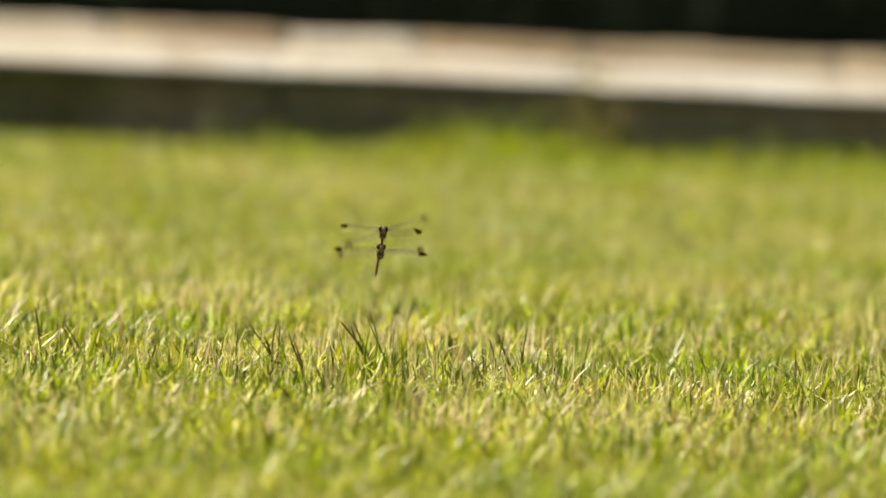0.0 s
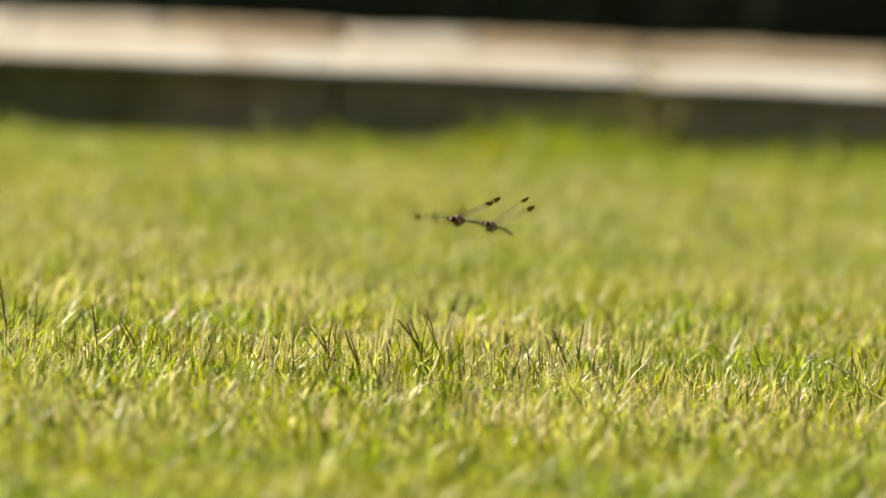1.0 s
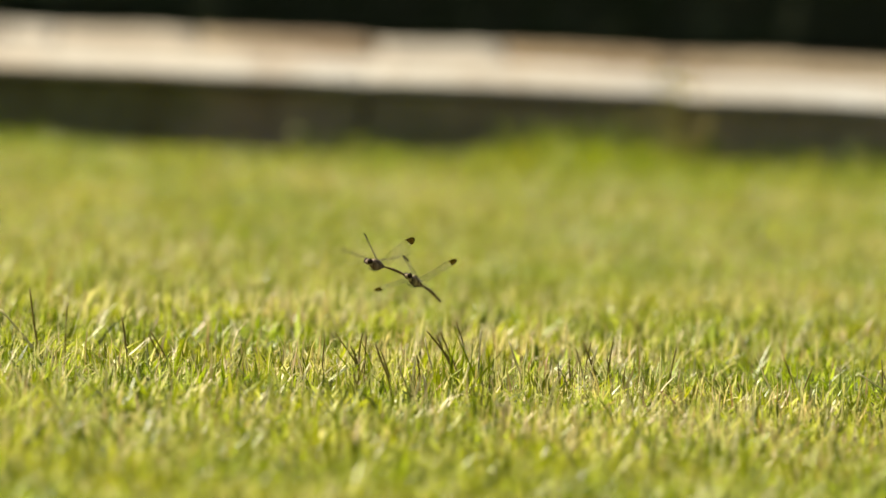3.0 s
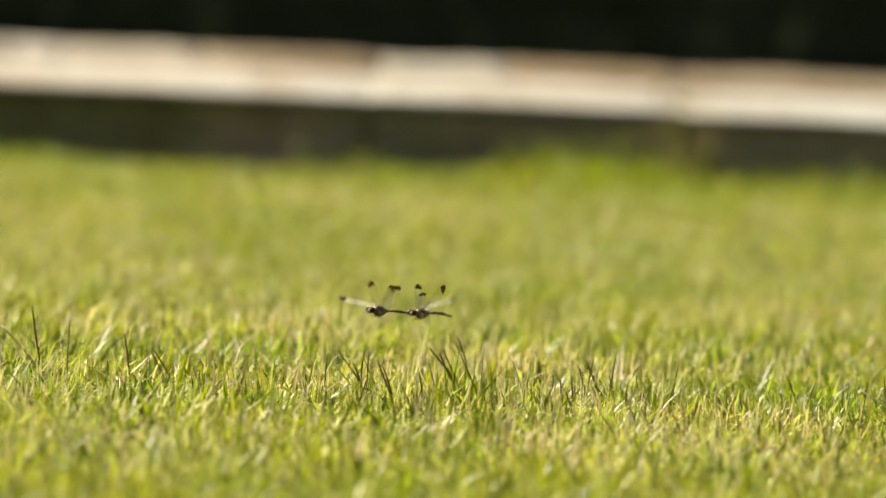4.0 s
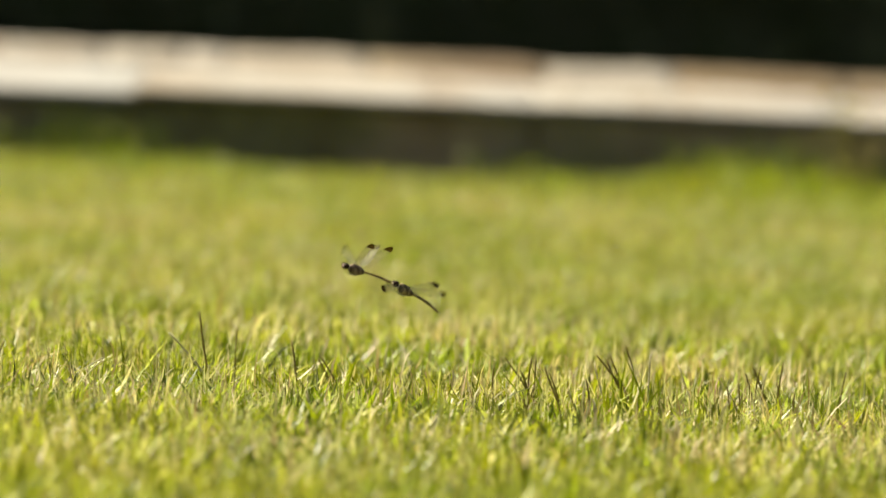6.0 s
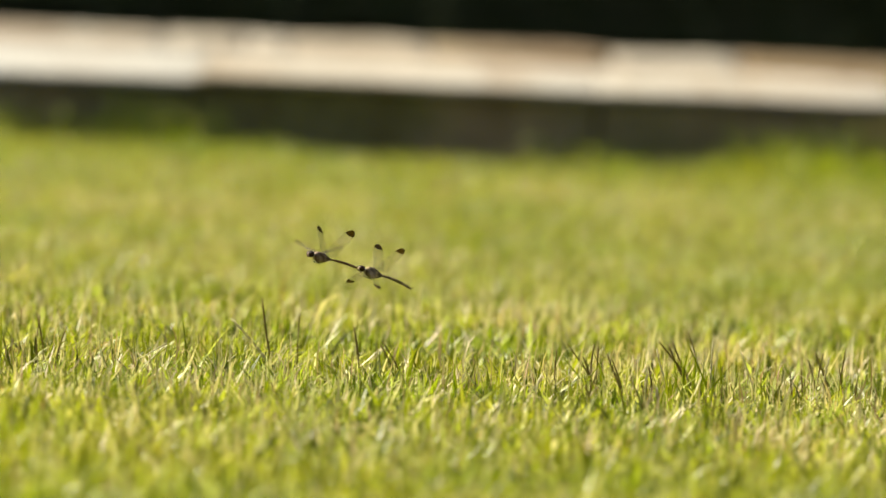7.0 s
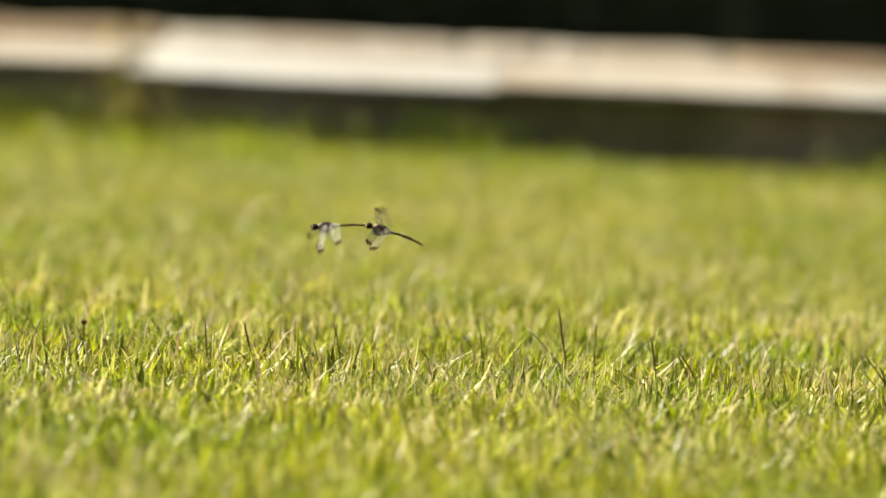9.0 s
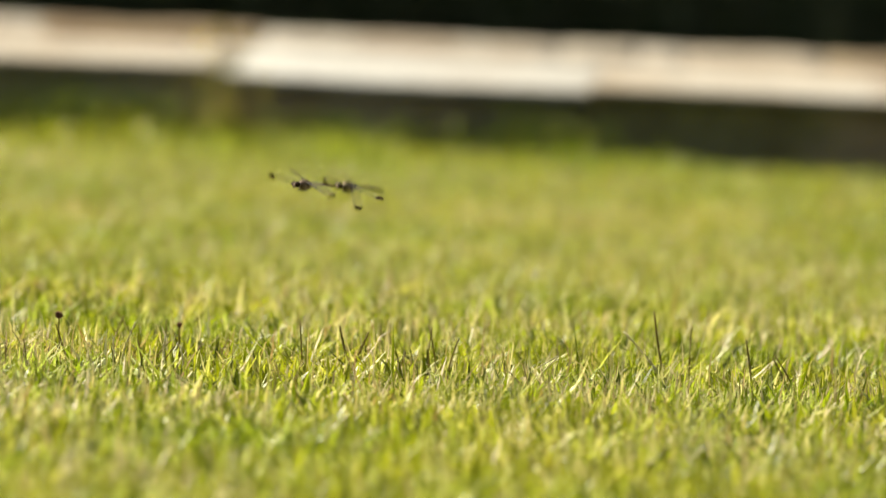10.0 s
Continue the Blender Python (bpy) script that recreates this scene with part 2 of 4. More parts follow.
def blades(rng, base, length, width, lean, bend, levels, heading=None):
    """Corners and triangles of grass blades: tapered strips that lean and bend. levels: cross sections below the tip."""
    n = len(base)
    az = rng.uniform(0, 2 * np.pi, n) if heading is None else heading
    out = np.stack([np.cos(az), np.sin(az), np.zeros(n)], 1)
    turn = az + np.pi / 2 + rng.normal(0, 0.5, n)
    side = np.stack([np.cos(turn), np.sin(turn), np.zeros(n)], 1)
    rows = []
    for k in range(levels):
        s = k / levels
        ang = lean + bend * s
        p = base + out * (np.sin(ang) * length * s)[:, None] + np.array([0, 0, 1.0]) * (np.cos(ang) * length * s)[:, None]
        w = (width * 0.5 * (1 - 0.5 * s ** 1.4))[:, None]
        rows += [p - side * w, p + side * w]
    ang = lean + bend
    rows.append(base + out * (np.sin(ang) * length)[:, None] + np.array([0, 0, 1.0]) * (np.cos(ang) * length)[:, None])
    v = np.stack(rows, 1).reshape(-1, 3)
    per = 2 * levels + 1
    f = []
    for k in range(levels - 1):
        i = 2 * k
        f += [(i, i + 1, i + 3), (i, i + 3, i + 2)]
    f.append((per - 3, per - 2, per - 1))
    tris = (np.array(f)[None] + (np.arange(n) * per)[:, None, None]).reshape(-1, 3)
    return v, tris


def joined(pieces):
    vs, ts, k = [], [], 0
    for v, t in pieces:
        vs.append(v)
        ts.append(t + k)
        k += len(v)
    return np.concatenate(vs), np.concatenate(ts)


def swell(x, y, seed=0.0):
    """Smooth uneven field, about -1 to 1."""
    return (np.sin(3.1 * x + 1.3 * y + seed) + np.sin(-2.3 * x + 4.7 * y + 2.1 * seed) + np.sin(9.7 * x + 5.1 * y + seed) * 0.7
            + np.sin(7.3 * x - 12.9 * y + 3 * seed) * 0.6) / 3.3


# ---- ground and lawn ----
GROUND_Z = 0.0
KERB_Y = 11.1


def build_ground():
    bm = bmesh.new()
    bmesh.ops.create_grid(bm, x_segments=8, y_segments=8, size=2000)
    tagged(part("ground", bm, SOIL), "thatch and soil under the lawn grass", "ground", kind="structure")


def strip(rng, y0, y1, per_m2):
    """Random places in the stretch of lawn between two distances."""
    n = int(per_m2 * (0.172 * (y1 * y1 - y0 * y0) / 2 + 0.24 * (y1 - y0)))
    y = np.sqrt(rng.uniform(y0 * y0, y1 * y1, n))
    x = rng.uniform(-1, 1, n) * (0.086 * y + 0.12)
    return np.stack([x, y, np.full(n, GROUND_Z - 0.002)], 1)


def cropped(x):
    """How short the mower leaves the grass along the kerb."""
    return 1 - sum(h * np.exp(-((x - at) / w) ** 4) for at, w, h in ((0.0, 0.14, 0.15), (-0.38, 0.08, 0.1)))


def build_lawn():
    rng = np.random.default_rng(7)
    green, dry, dark = [], [], []
    for y0, y1, per_m2, levels, wide, clump, straw in ((5.7, 6.6, 42000, 3, 1.15, 1.0, 0.09), (6.6, 8.2, 50000, 3, 1.15, 1.0, 0.28), (8.2, 9.8, 125000, 2, 0.68, 0.35, 0.09), (9.8, 11.06, 105000, 2, 0.74, 0.35, 0.09)):
        # standing blades, in loose tufts
        base = strip(rng, y0, y1, per_m2)
        n = len(base)
        s = swell(base[:, 0] * 2.2, base[:, 1] * 1.6)
        tuft = swell(base[:, 0] * 14, base[:, 1] * 14, 2.0) * clump
        keep = rng.uniform(-1.3, 1, n) < 1.25 * tuft + 0.22
        base, s, tuft = base[keep], s[keep], tuft[keep]
        base[:, 2] += 0.004 * s
        n = len(base)
        # mown: tips end near one height, leaning blades are the longer ones
        lean = np.where(rng.uniform(0, 1, n) < 0.45, np.abs(rng.normal(0.0, 0.45, n)), rng.uniform(0.35, 1.0, n))
        bend = rng.normal(0.25, 0.4, n)
        top = np.clip(rng.normal(0.0215, 0.008, n), 0.006, 0.043) * (1 + 0.10 * s + 0.35 * tuft)
        length = np.clip(top / np.maximum(np.cos(lean + bend), 0.42), 0.008, 0.058)
        width = np.clip(rng.normal(0.0021, 0.001, n), 0.0008, 0.005) * wide
        near = np.clip((base[:, 1] - 10.35) / 0.5, 0, 1)
        length *= 1 - near * (1 - 0.9 * cropped(base[:, 0]))
        # more fall sideways than to or fro
        az = np.where(rng.uniform(0, 1, n) < 0.4, rng.normal(0, 0.5, n) + np.pi * rng.integers(0, 2, n), rng.uniform(0, 2 * np.pi, n))
        green.append(blades(rng, base, length, width, lean, bend, levels, az))
        # broad young blades
        if y0 < 8.0:
            base = strip(rng, y0, y1, per_m2 * 0.2)
            n = len(base)
            green.append(blades(rng, base, rng.uniform(0.018, 0.040, n), rng.uniform(0.0028, 0.0050, n), np.abs(rng.normal(0.1, 0.35, n)), rng.normal(0.3, 0.4, n), 4))
        # dry blades, many lying over
        base = strip(rng, y0, min(y1, 10.5), per_m2 * straw * 1.75)
        worn = swell(base[:, 0] * 4.2, base[:, 1] * 2.0, 4.0) + 0.5 * swell(base[:, 0] * 13, base[:, 1] * 9, 1.0)
        base = base[rng.uniform(0, 1, len(base)) < np.clip(0.57 + 0.75 * worn, 0.12, 1.0)]
        n = len(base)
        base[:, 2] += rng.uniform(0, 0.019, n)
        length = np.clip(rng.normal(0.024, 0.009, n), 0.008, 0.05)
        width = np.clip(rng.normal(0.0013, 0.0005, n), 0.0006, 0.003) * wide
        dry.append(blades(rng, base, length, width, rng.uniform(0.2, 1.5, n), rng.normal(0.2, 0.8, n), levels))
        # thin dark stems
        base = strip(rng, y0, y1, per_m2 * 0.025)
        n = len(base)
        dark.append(blades(rng, base, rng.uniform(0.025, 0.05, n), rng.uniform(0.0008, 0.0014, n), rng.uniform(0.1, 1.1, n), rng.normal(0.2, 0.4, n), levels))
    # the lawn goes on around, coarser
    n = 200000
    base = np.stack([rng.uniform(-4.5, 4.5, n), rng.uniform(-1.5, 11.04, n), np.full(n, -0.002)], 1)
    out = (np.abs(base[:, 0]) > 0.086 * base[:, 1] + 0.1) | (base[:, 1] < 5.65)
    base = base[out]
    n = len(base)
    green.append(blades(rng, base, np.clip(rng.normal(0.032, 0.008, n), 0.012, 0.055), rng.uniform(0.004, 0.009, n), np.abs(rng.normal(0, 0.6, n)), np.zeros(n), 1))
    # longer growth that the mower leaves along the kerb
    base = strip(rng, 10.86, 11.07, 30000)
    n = len(base)
    s = swell(base[:, 0] * 4.5, base[:, 1] * 0.5, 1.0)
    tall = sum(h * np.exp(-((base[:, 0] - x) / w) ** 2) for x, w, h in ((0.43, 0.12, 1.6), (0.82, 0.24, 1.0), (-0.42, 0.10, 0.4), (0.20, 0.03, 0.6), (-0.15, 0.035, 0.8), (-0.25, 0.03, 0.9), (-0.55, 0.09, 0.8), (-0.74, 0.11, 1.3)))
    length = np.clip(rng.normal(0.017, 0.006, n), 0.007, 0.037) * (1 + 0.25 * s + tall) * cropped(base[:, 0])
    green.append(blades(rng, base, length, rng.uniform(0.002, 0.0045, n), np.abs(rng.normal(0, 0.3, n)), rng.normal(0.4, 0.4, n), 3))
    for name, pieces, mat, label in (("lawn_grass", green, GRASS, "sunlit yellow-green mown lawn grass"), ("dry_grass", dry, STRAW, "dry straw-coloured blades among the lawn"),
                                     ("lawn_stems", dark, STALK, "thin dark dead stems in the lawn")):
        v, t = joined(pieces)
        tagged(new(name, array_mesh(name, v, t, mat)), label, "grass", kind="stuff")


def stalk(x, y, height, lean_x, lean_y, width, kind):
    """A single stalk that stands out of the turf, its foot at x, y; leans in metres at its tip."""
    mat, label = {"dark": (DEAD_STALK, "dead olive-brown grass stalk in the lawn"), "pale": (PALE_STALK, "pale dry grass stalk with a feathery tip"), "green": (GRASS, "tall green grass blade in the lawn")}[kind]
    rng = random.Random(round(x * 1e5) + round(y * 1e3))
    bow = rng.uniform(-0.0045, 0.0045)
    pts = [Vector((lean_x * s ** 1.1 + bow * math.sin(math.pi * s), lean_y * s ** 1.1, -0.004 + (height + 0.004) * s)) for s in (i / 8 for i in range(9))]
    bm = bmesh.new()
    if kind == "green":
        # a keeled blade, broadest below its middle, drawn out to a point
        yaw = rng.uniform(-0.7, 0.7)
        last = None
        for i, p in enumerate(pts):
            s = i / 8
            w = width * 0.45 * (0.75 + 0.6 * s) * (1 - s ** 1.6)
            out = Vector((math.cos(yaw), math.sin(yaw), 0)) * w
            row = [bm.verts.new(p - out), bm.verts.new(p + Vector((-math.sin(yaw), math.cos(yaw), 0)) * w * 0.5), bm.verts.new(p + out)]
            if last:
                for k in range(2):
                    bm.faces.new((last[k], last[k + 1], row[k + 1], row[k]))
            last = row
    else:
        width = max(width, 0.0019) * 1.2
        tube(bm, pts, width * 0.32, width * 0.22, 5)
        # grains pressed against the upper part, one side and the other; many are bare by now
        count = max(8, int(height / 0.004)) if kind == "pale" or rng.random() < 0.35 else 0
        for i in range(count):
            q = 0.5 + 0.5 * i / count
            j = min(7, int(q * 8))
            p = pts[j].lerp(pts[j + 1], q * 8 - j)
            d = (pts[j + 1] - pts[j]).normalized()
            side = Vector((1 if i % 2 else -1, rng.uniform(-0.8, 0.8), 0)).normalized()
            r, long = width * (0.36 - 0.2 * (q - 0.5)), 0.0046
            across = d.cross(side).normalized()
            mid = p + side * r * 0.7 + d * long * 0.45
            ring = [bm.verts.new(mid + side * r * 0.55), bm.verts.new(mid + across * r * 0.5), bm.verts.new(mid - side * r * 0.4), bm.verts.new(mid - across * r * 0.5)]
            foot, tip = bm.verts.new(p), bm.verts.new(p + side * r * 0.9 + d * long)
            for k in range(4):
                bm.faces.new((ring[k], ring[(k + 1) % 4], tip))
                bm.faces.new((ring[(k + 1) % 4], ring[k], foot))
    ob = part("grass_stalk", bm, mat)
    ob.location = (x, y, GROUND_Z)
    return tagged(ob, label, "grass", "stalks in the lawn")


def dried_flower(x, y, height, size, seed):
    """A withered flower head, small and brown, on a thin bent stem."""
    rng = random.Random(seed)
    ob = tagged(new("dried_flower"), "withered brown flower head on a thin stem in the lawn", "flower", "withered flowers in the lawn")
    ob.location = (x, y, GROUND_Z)
    pts = [Vector((0.006 * (1 - s) ** 2, 0, -0.003 + (height + 0.003) * s)) for s in (i / 6 for i in range(7))]
    part("stem", tube(bmesh.new(), pts, 0.0006, 0.0005, 5), DEAD_STALK, ob)
    bm = bmesh.new()
    for i in range(46):
        z = 1 - 2 * (i + 0.5) / 46
        a = i * 2.39996
        d = Vector((math.sqrt(1 - z * z) * math.cos(a), math.sqrt(1 - z * z) * math.sin(a), z))
        across = d.orthogonal().normalized() * size * 0.26
        up = d.cross(across).normalized() * size * 0.26
        root, tip = d * size * 0.25, d * size * rng.uniform(0.8, 1.1)
        mid = root.lerp(tip, 0.6)
        ring = [bm.verts.new(mid + across), bm.verts.new(mid + up), bm.verts.new(mid - across), bm.verts.new(mid - up)]
        foot, end = bm.verts.new(root), bm.verts.new(tip)
        for k in range(4):
            bm.faces.new((ring[k], ring[(k + 1) % 4], end))
            bm.faces.new((ring[(k + 1) % 4], ring[k], foot))
    bmesh.ops.translate(bm, verts=bm.verts[:], vec=(0, 0, height))
    part("flower_head", bm, WITHERED, ob, "dark brown withered petals")
    return ob


def tussock(x, y, height, spread, count, mat, label, seed):
    """A clump of weeds: blades and small leaves from one root."""
    rng = np.random.default_rng(seed)
    count = int(count * 2.2)
    ob = tagged(new("weed_clump"), label, "weed", "weeds at the kerb")
    ob.location = (x, y, GROUND_Z)
    base = np.stack([rng.normal(0, spread, count), rng.normal(0, spread * 0.4, count), np.full(count, -0.003)], 1)
    v, t = blades(rng, base, height * rng.uniform(0.4, 1.0, count), rng.uniform(0.0015, 0.0035, count), np.abs(rng.normal(0, 0.3, count)), rng.normal(0.4, 0.4, count), 4)
    me = new("foliage", array_mesh("foliage", v, t, mat))
    tagged(me, kind="stuff").parent = ob
    n = count // 2
    base = np.stack([rng.normal(0, spread, n), rng.normal(0, spread * 0.4, n), rng.uniform(0.5 if mat is WEED_DRY else 0.15, 1.0 if mat is WEED_DRY else 0.8, n) * height], 1)
    v, t = blades(rng, base, rng.uniform(0.008, 0.018, n), rng.uniform(0.006, 0.012, n), rng.uniform(0.3, 1.5, n), rng.normal(0.3, 0.3, n), 3)
    me = new("leaf_mass", array_mesh("leaf_mass", v, t, mat))
    tagged(me, kind="stuff").parent = ob
    return ob


# ---- stone terrace ----
def block(x0, x1, y0, y1, z0, z1, rng, edge=0.02, rough=0.006):
    """A hewn stone block with broken, rounded edges."""
    bm = bmesh.new()
    nx, ny = max(3, int((x1 - x0) / 0.09)), max(2, int((y1 - y0) / 0.15))
    bmesh.ops.create_cube(bm, size=1, matrix=Matrix.Translation(((x0 + x1) / 2, (y0 + y1) / 2, (z0 + z1) / 2)) @ Matrix.Diagonal((x1 - x0, y1 - y0, z1 - z0, 1)))
    bmesh.ops.bevel(bm, geom=bm.edges[:], offset=edge, segments=2, profile=0.5, affect="EDGES")
    long = [e for e in bm.edges if abs(e.verts[0].co.x - e.verts[1].co.x) > 0.1]
    bmesh.ops.subdivide_edges(bm, edges=long, cuts=nx, use_grid_fill=True)
    deep = [e for e in bm.edges if abs(e.verts[0].co.y - e.verts[1].co.y) > 0.15]
    bmesh.ops.subdivide_edges(bm, edges=deep, cuts=ny, use_grid_fill=True)
    for v in bm.verts:
        p = v.co * 7 + Vector((rng.uniform(0, 0.01), 0, 0))
        v.co += Vector((noise.noise(p), noise.noise(p + Vector((9, 3, 1))), noise.noise(p + Vector((2, 8, 5))) if v.co.z > 0.01 else 0)) * rough
    return bm


def edging_stone(x0, x1, h):
    """A rough stone that stands a little over the paving, its front worn to a slope."""
    section = [(12.185, 0.05), (12.19, 0.08), (12.207, 0.089), (12.232, h - 0.004), (12.262, h), (12.34, h + 0.001), (12.42, h - 0.005), (12.45, h - 0.03), (12.452, 0.02)]
    n = max(4, int((x1 - x0) / 0.022))
    bm = bmesh.new()
    rows = []
    for i in range(n + 1):
        s = i / n
        end = 1 - (abs(2 * s - 1)) ** 8
        row = []
        for y, z in section:
            p = Vector((x0 + (x1 - x0) * s, y, z))
            k = noise.noise(p * 9) * 0.003 + noise.noise(p * 45) * 0.002
            if z > 0.085:
                z = z + k - 0.0005 * (1 - end)
            row.append(bm.verts.new((p.x, y + 2 * k, z)))
        rows.append(row)
    for a, b in zip(rows, rows[1:]):
        for k in range(len(section) - 1):
            bm.faces.new((a[k], b[k], b[k + 1], a[k + 1]))
    bm.faces.new(rows[0])
    bm.faces.new(rows[-1][::-1])
    return bm


def build_terrace():
    rng = random.Random(4)
    terrace = tagged(new("stone_terrace"), "pale weathered stone terrace edging the lawn", "terrace", kind="structure")
    # joints of the front row, found along the kerb
    joints = [-4.6, -3.9, -3.2, -2.6, -2.05, -1.268, -0.648, -0.238, 0.202, 0.549, 1.099, 1.6, 2.3, 3.1, 3.8, 4.6]
    heights = [0.090, 0.091, 0.090, 0.090, 0.091, 0.0965, 0.0890, 0.0955, 0.0968, 0.0930, 0.090, 0.090, 0.091, 0.089, 0.090]
    kinds = [STONE, STONE_TAN, STONE, STONE_TAN, STONE, STONE_TAN, STONE_WHITE, STONE, STONE, STONE, STONE, STONE_TAN, STONE, STONE, STONE_TAN]
    for x0, x1, h, mat in zip(joints, joints[1:], heights, kinds):
        part("riser_stone", block(x0 + 0.002, x1 - 0.002, KERB_Y + 0.014 + rng.uniform(-0.004, 0.006), 11.6, -0.06, h - 0.012, rng, 0.004, 0.004), RISER, terrace, "mossy riser stone, coloured darker for its shaded front")
        part("kerb_slab", block(x0 + 0.0007, x1 - 0.0007, KERB_Y + rng.uniform(-0.006, 0.006), 11.637, h - 0.010, h, rng, 0.004, 0.003), mat, terrace)
    # the paving behind
    joints = [-4.8, -4.1, -3.5, -2.7, -2.1, -1.35, -0.672, -0.243, 0.10, 0.26, 0.62, 1.2, 1.75, 2.4, 3.0, 3.7, 4.6]
    kinds = [STONE, STONE, STONE_TAN, STONE, STONE_TAN, STONE_TAN, STONE_WHITE, STONE_TAN, STONE_TAN, STONE, STONE, STONE, STONE, STONE_TAN, STONE, STONE]
    for x0, x1, mat in zip(joints, joints[1:], kinds):
        part("paving_slab", block(x0 + 0.0007, x1 - 0.0007, 11.642, 12.18, -0.03, 0.0832 + rng.uniform(-0.0025, 0.0025), rng, 0.005, 0.005), mat, terrace)
    # a row of rough stones against the bed: where each ends, its height and its stone
    x = -4.7
    near = [(-0.93, 0.1005, STONE_BROWN), (-0.66, 0.1005, STONE_BROWN), (-0.30, 0.0985, STONE), (-0.205, 0.1008, STONE), (-0.15, 0.1005, STONE), (0.02, 0.1000, STONE_TAN), (0.235, 0.1010, STONE_BROWN),
            (0.39, 0.1003, STONE_TAN), (0.60, 0.1012, STONE_BROWN), (0.90, 0.1008, STONE_BROWN)]
    while x < 4.5:
        if x < -1.1:
            x1, h, mat = x + rng.uniform(0.15, 0.4), rng.uniform(0.0995, 0.101), rng.choice((STONE, STONE_TAN, STONE_BROWN))
        elif near:
            x1, h, mat = near.pop(0)
        else:
            x1, h, mat = x + rng.uniform(0.15, 0.4), rng.uniform(0.0995, 0.101), rng.choice((STONE, STONE_TAN, STONE_BROWN))
        part("edging_stone", edging_stone(x + 0.0005, x1 - 0.0005, h), mat, terrace)
        x = x1


def build_bed_and_hedge():
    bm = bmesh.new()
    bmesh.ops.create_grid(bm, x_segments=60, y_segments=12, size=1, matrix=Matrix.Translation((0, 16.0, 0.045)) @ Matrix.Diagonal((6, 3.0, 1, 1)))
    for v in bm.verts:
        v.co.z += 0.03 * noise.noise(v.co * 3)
    tagged(part("planting_bed", bm, EARTH), "soil bed behind the terrace, coloured near black for its shade", "ground", kind="structure")
    hedge = tagged(new("clipped_hedge"), "dark evergreen hedge in deep shade", "hedge")
    rng = np.random.default_rng(3)
    n = 26000
    p = np.stack([rng.uniform(-5, 5, n), rng.uniform(14.0, 15.2, n), rng.uniform(0.03, 1.35, n)], 1)
    p[:, 1] += 0.12 * swell(p[:, 0] * 1.5, p[:, 2] * 2)
    v, t = blades(rng, p, rng.uniform(0.05, 0.09, n), rng.uniform(0.025, 0.04, n), rng.uniform(0.2, 1.5, n), rng.normal(0.3, 0.3, n), 2)
    leaves = new("leaves", array_mesh("leaves", v, t, HEDGE_LEAF))
    leaves.parent = hedge
    tagged(leaves, kind="stuff")
    bm = bmesh.new()
    bmesh.ops.create_cube(bm, size=1, matrix=Matrix.Translation((0, 14.66, 0.62)) @ Matrix.Diagonal((9.9, 0.85, 1.3, 1)))
    bmesh.ops.subdivide_edges(bm, edges=bm.edges[:], cuts=22, use_grid_fill=True)
    for v in bm.verts:
        v.co += Vector((0, 1, 1)) * 0.09 * noise.noise(v.co * 2.5)
    part("inner_growth", bm, HEDGE_LEAF, hedge, "dense dark inside of the hedge")
    for i in range(14):
        bm = bmesh.new()
        bmesh.ops.create_cone(bm, cap_ends=True, segments=7, radius1=0.03, radius2=0.012, depth=1.1, matrix=pose(-4.9 + 0.75 * i, 14.6, 0.58, 4 * math.sin(i), 5 * math.cos(2 * i), 0))
        part("stem", bm, BLACK, hedge)


# ---- dragonflies ----
def lathe(bm, rings, segments=12):
    """Rings (y, z, half width, half height) skinned along y, closed at both ends."""
    loops = []
    for y, z, rx, rz in rings:
        loops.append([bm.verts.new((rx * math.cos(2 * math.pi * k / segments), y, z + rz * math.sin(2 * math.pi * k / segments))) for k in range(segments)])
    for a, b in zip(loops, loops[1:]):
        for k in range(segments):
            bm.faces.new((a[k], a[(k + 1) % segments], b[(k + 1) % segments], b[k]))
    bm.faces.new(loops[0][::-1])
    bm.faces.new(loops[-1])
    return bm


def tube(bm, points, r0, r1, segments=6):
    """A thin tapered tube along points."""
    loops = []
    for i, p in enumerate(points):
        p = Vector(p)
        d = (Vector(points[min(i + 1, len(points) - 1)]) - Vector(points[max(i - 1, 0)])).normalized()
        q = d.to_track_quat("Z", "Y")
        r = r0 + (r1 - r0) * i / (len(points) - 1)
        loops.append([bm.verts.new(p + q @ Vector((r * math.cos(2 * math.pi * k / segments), r * math.sin(2 * math.pi * k / segments), 0))) for k in range(segments)])
    for a, b in zip(loops, loops[1:]):
        for k in range(segments):
            bm.faces.new((a[k], a[(k + 1) % segments], b[(k + 1) % segments], b[k]))
    bm.faces.new(loops[0][::-1])
    bm.faces.new(loops[-1])
    return bm


MM = 0.001


def chord(s, hind):
    """Front and rear edge of a wing at s of its length, in mm; forward is plus."""
    front = 1.0 + 0.9 * s - 1.4 * s ** 3 - 1.8 * max(0, s - 0.9) * 10 * (s - 0.9) * 4
    rear = (-8.0 if hind else -4.4) * min(1, s / 0.10) ** 0.5 * (1 - (0.38 if hind else 0.28) * s) - (0.6 if hind else 1.4) * s
    if s > 0.84:
        k = (s - 0.84) / 0.16
        mid = (front + rear) / 2 + 0.6
        shrink = math.sqrt(max(0, 1 - k * k))
        front, rear = mid + (front - mid) * shrink, mid + (rear - mid) * shrink
    return front, rear


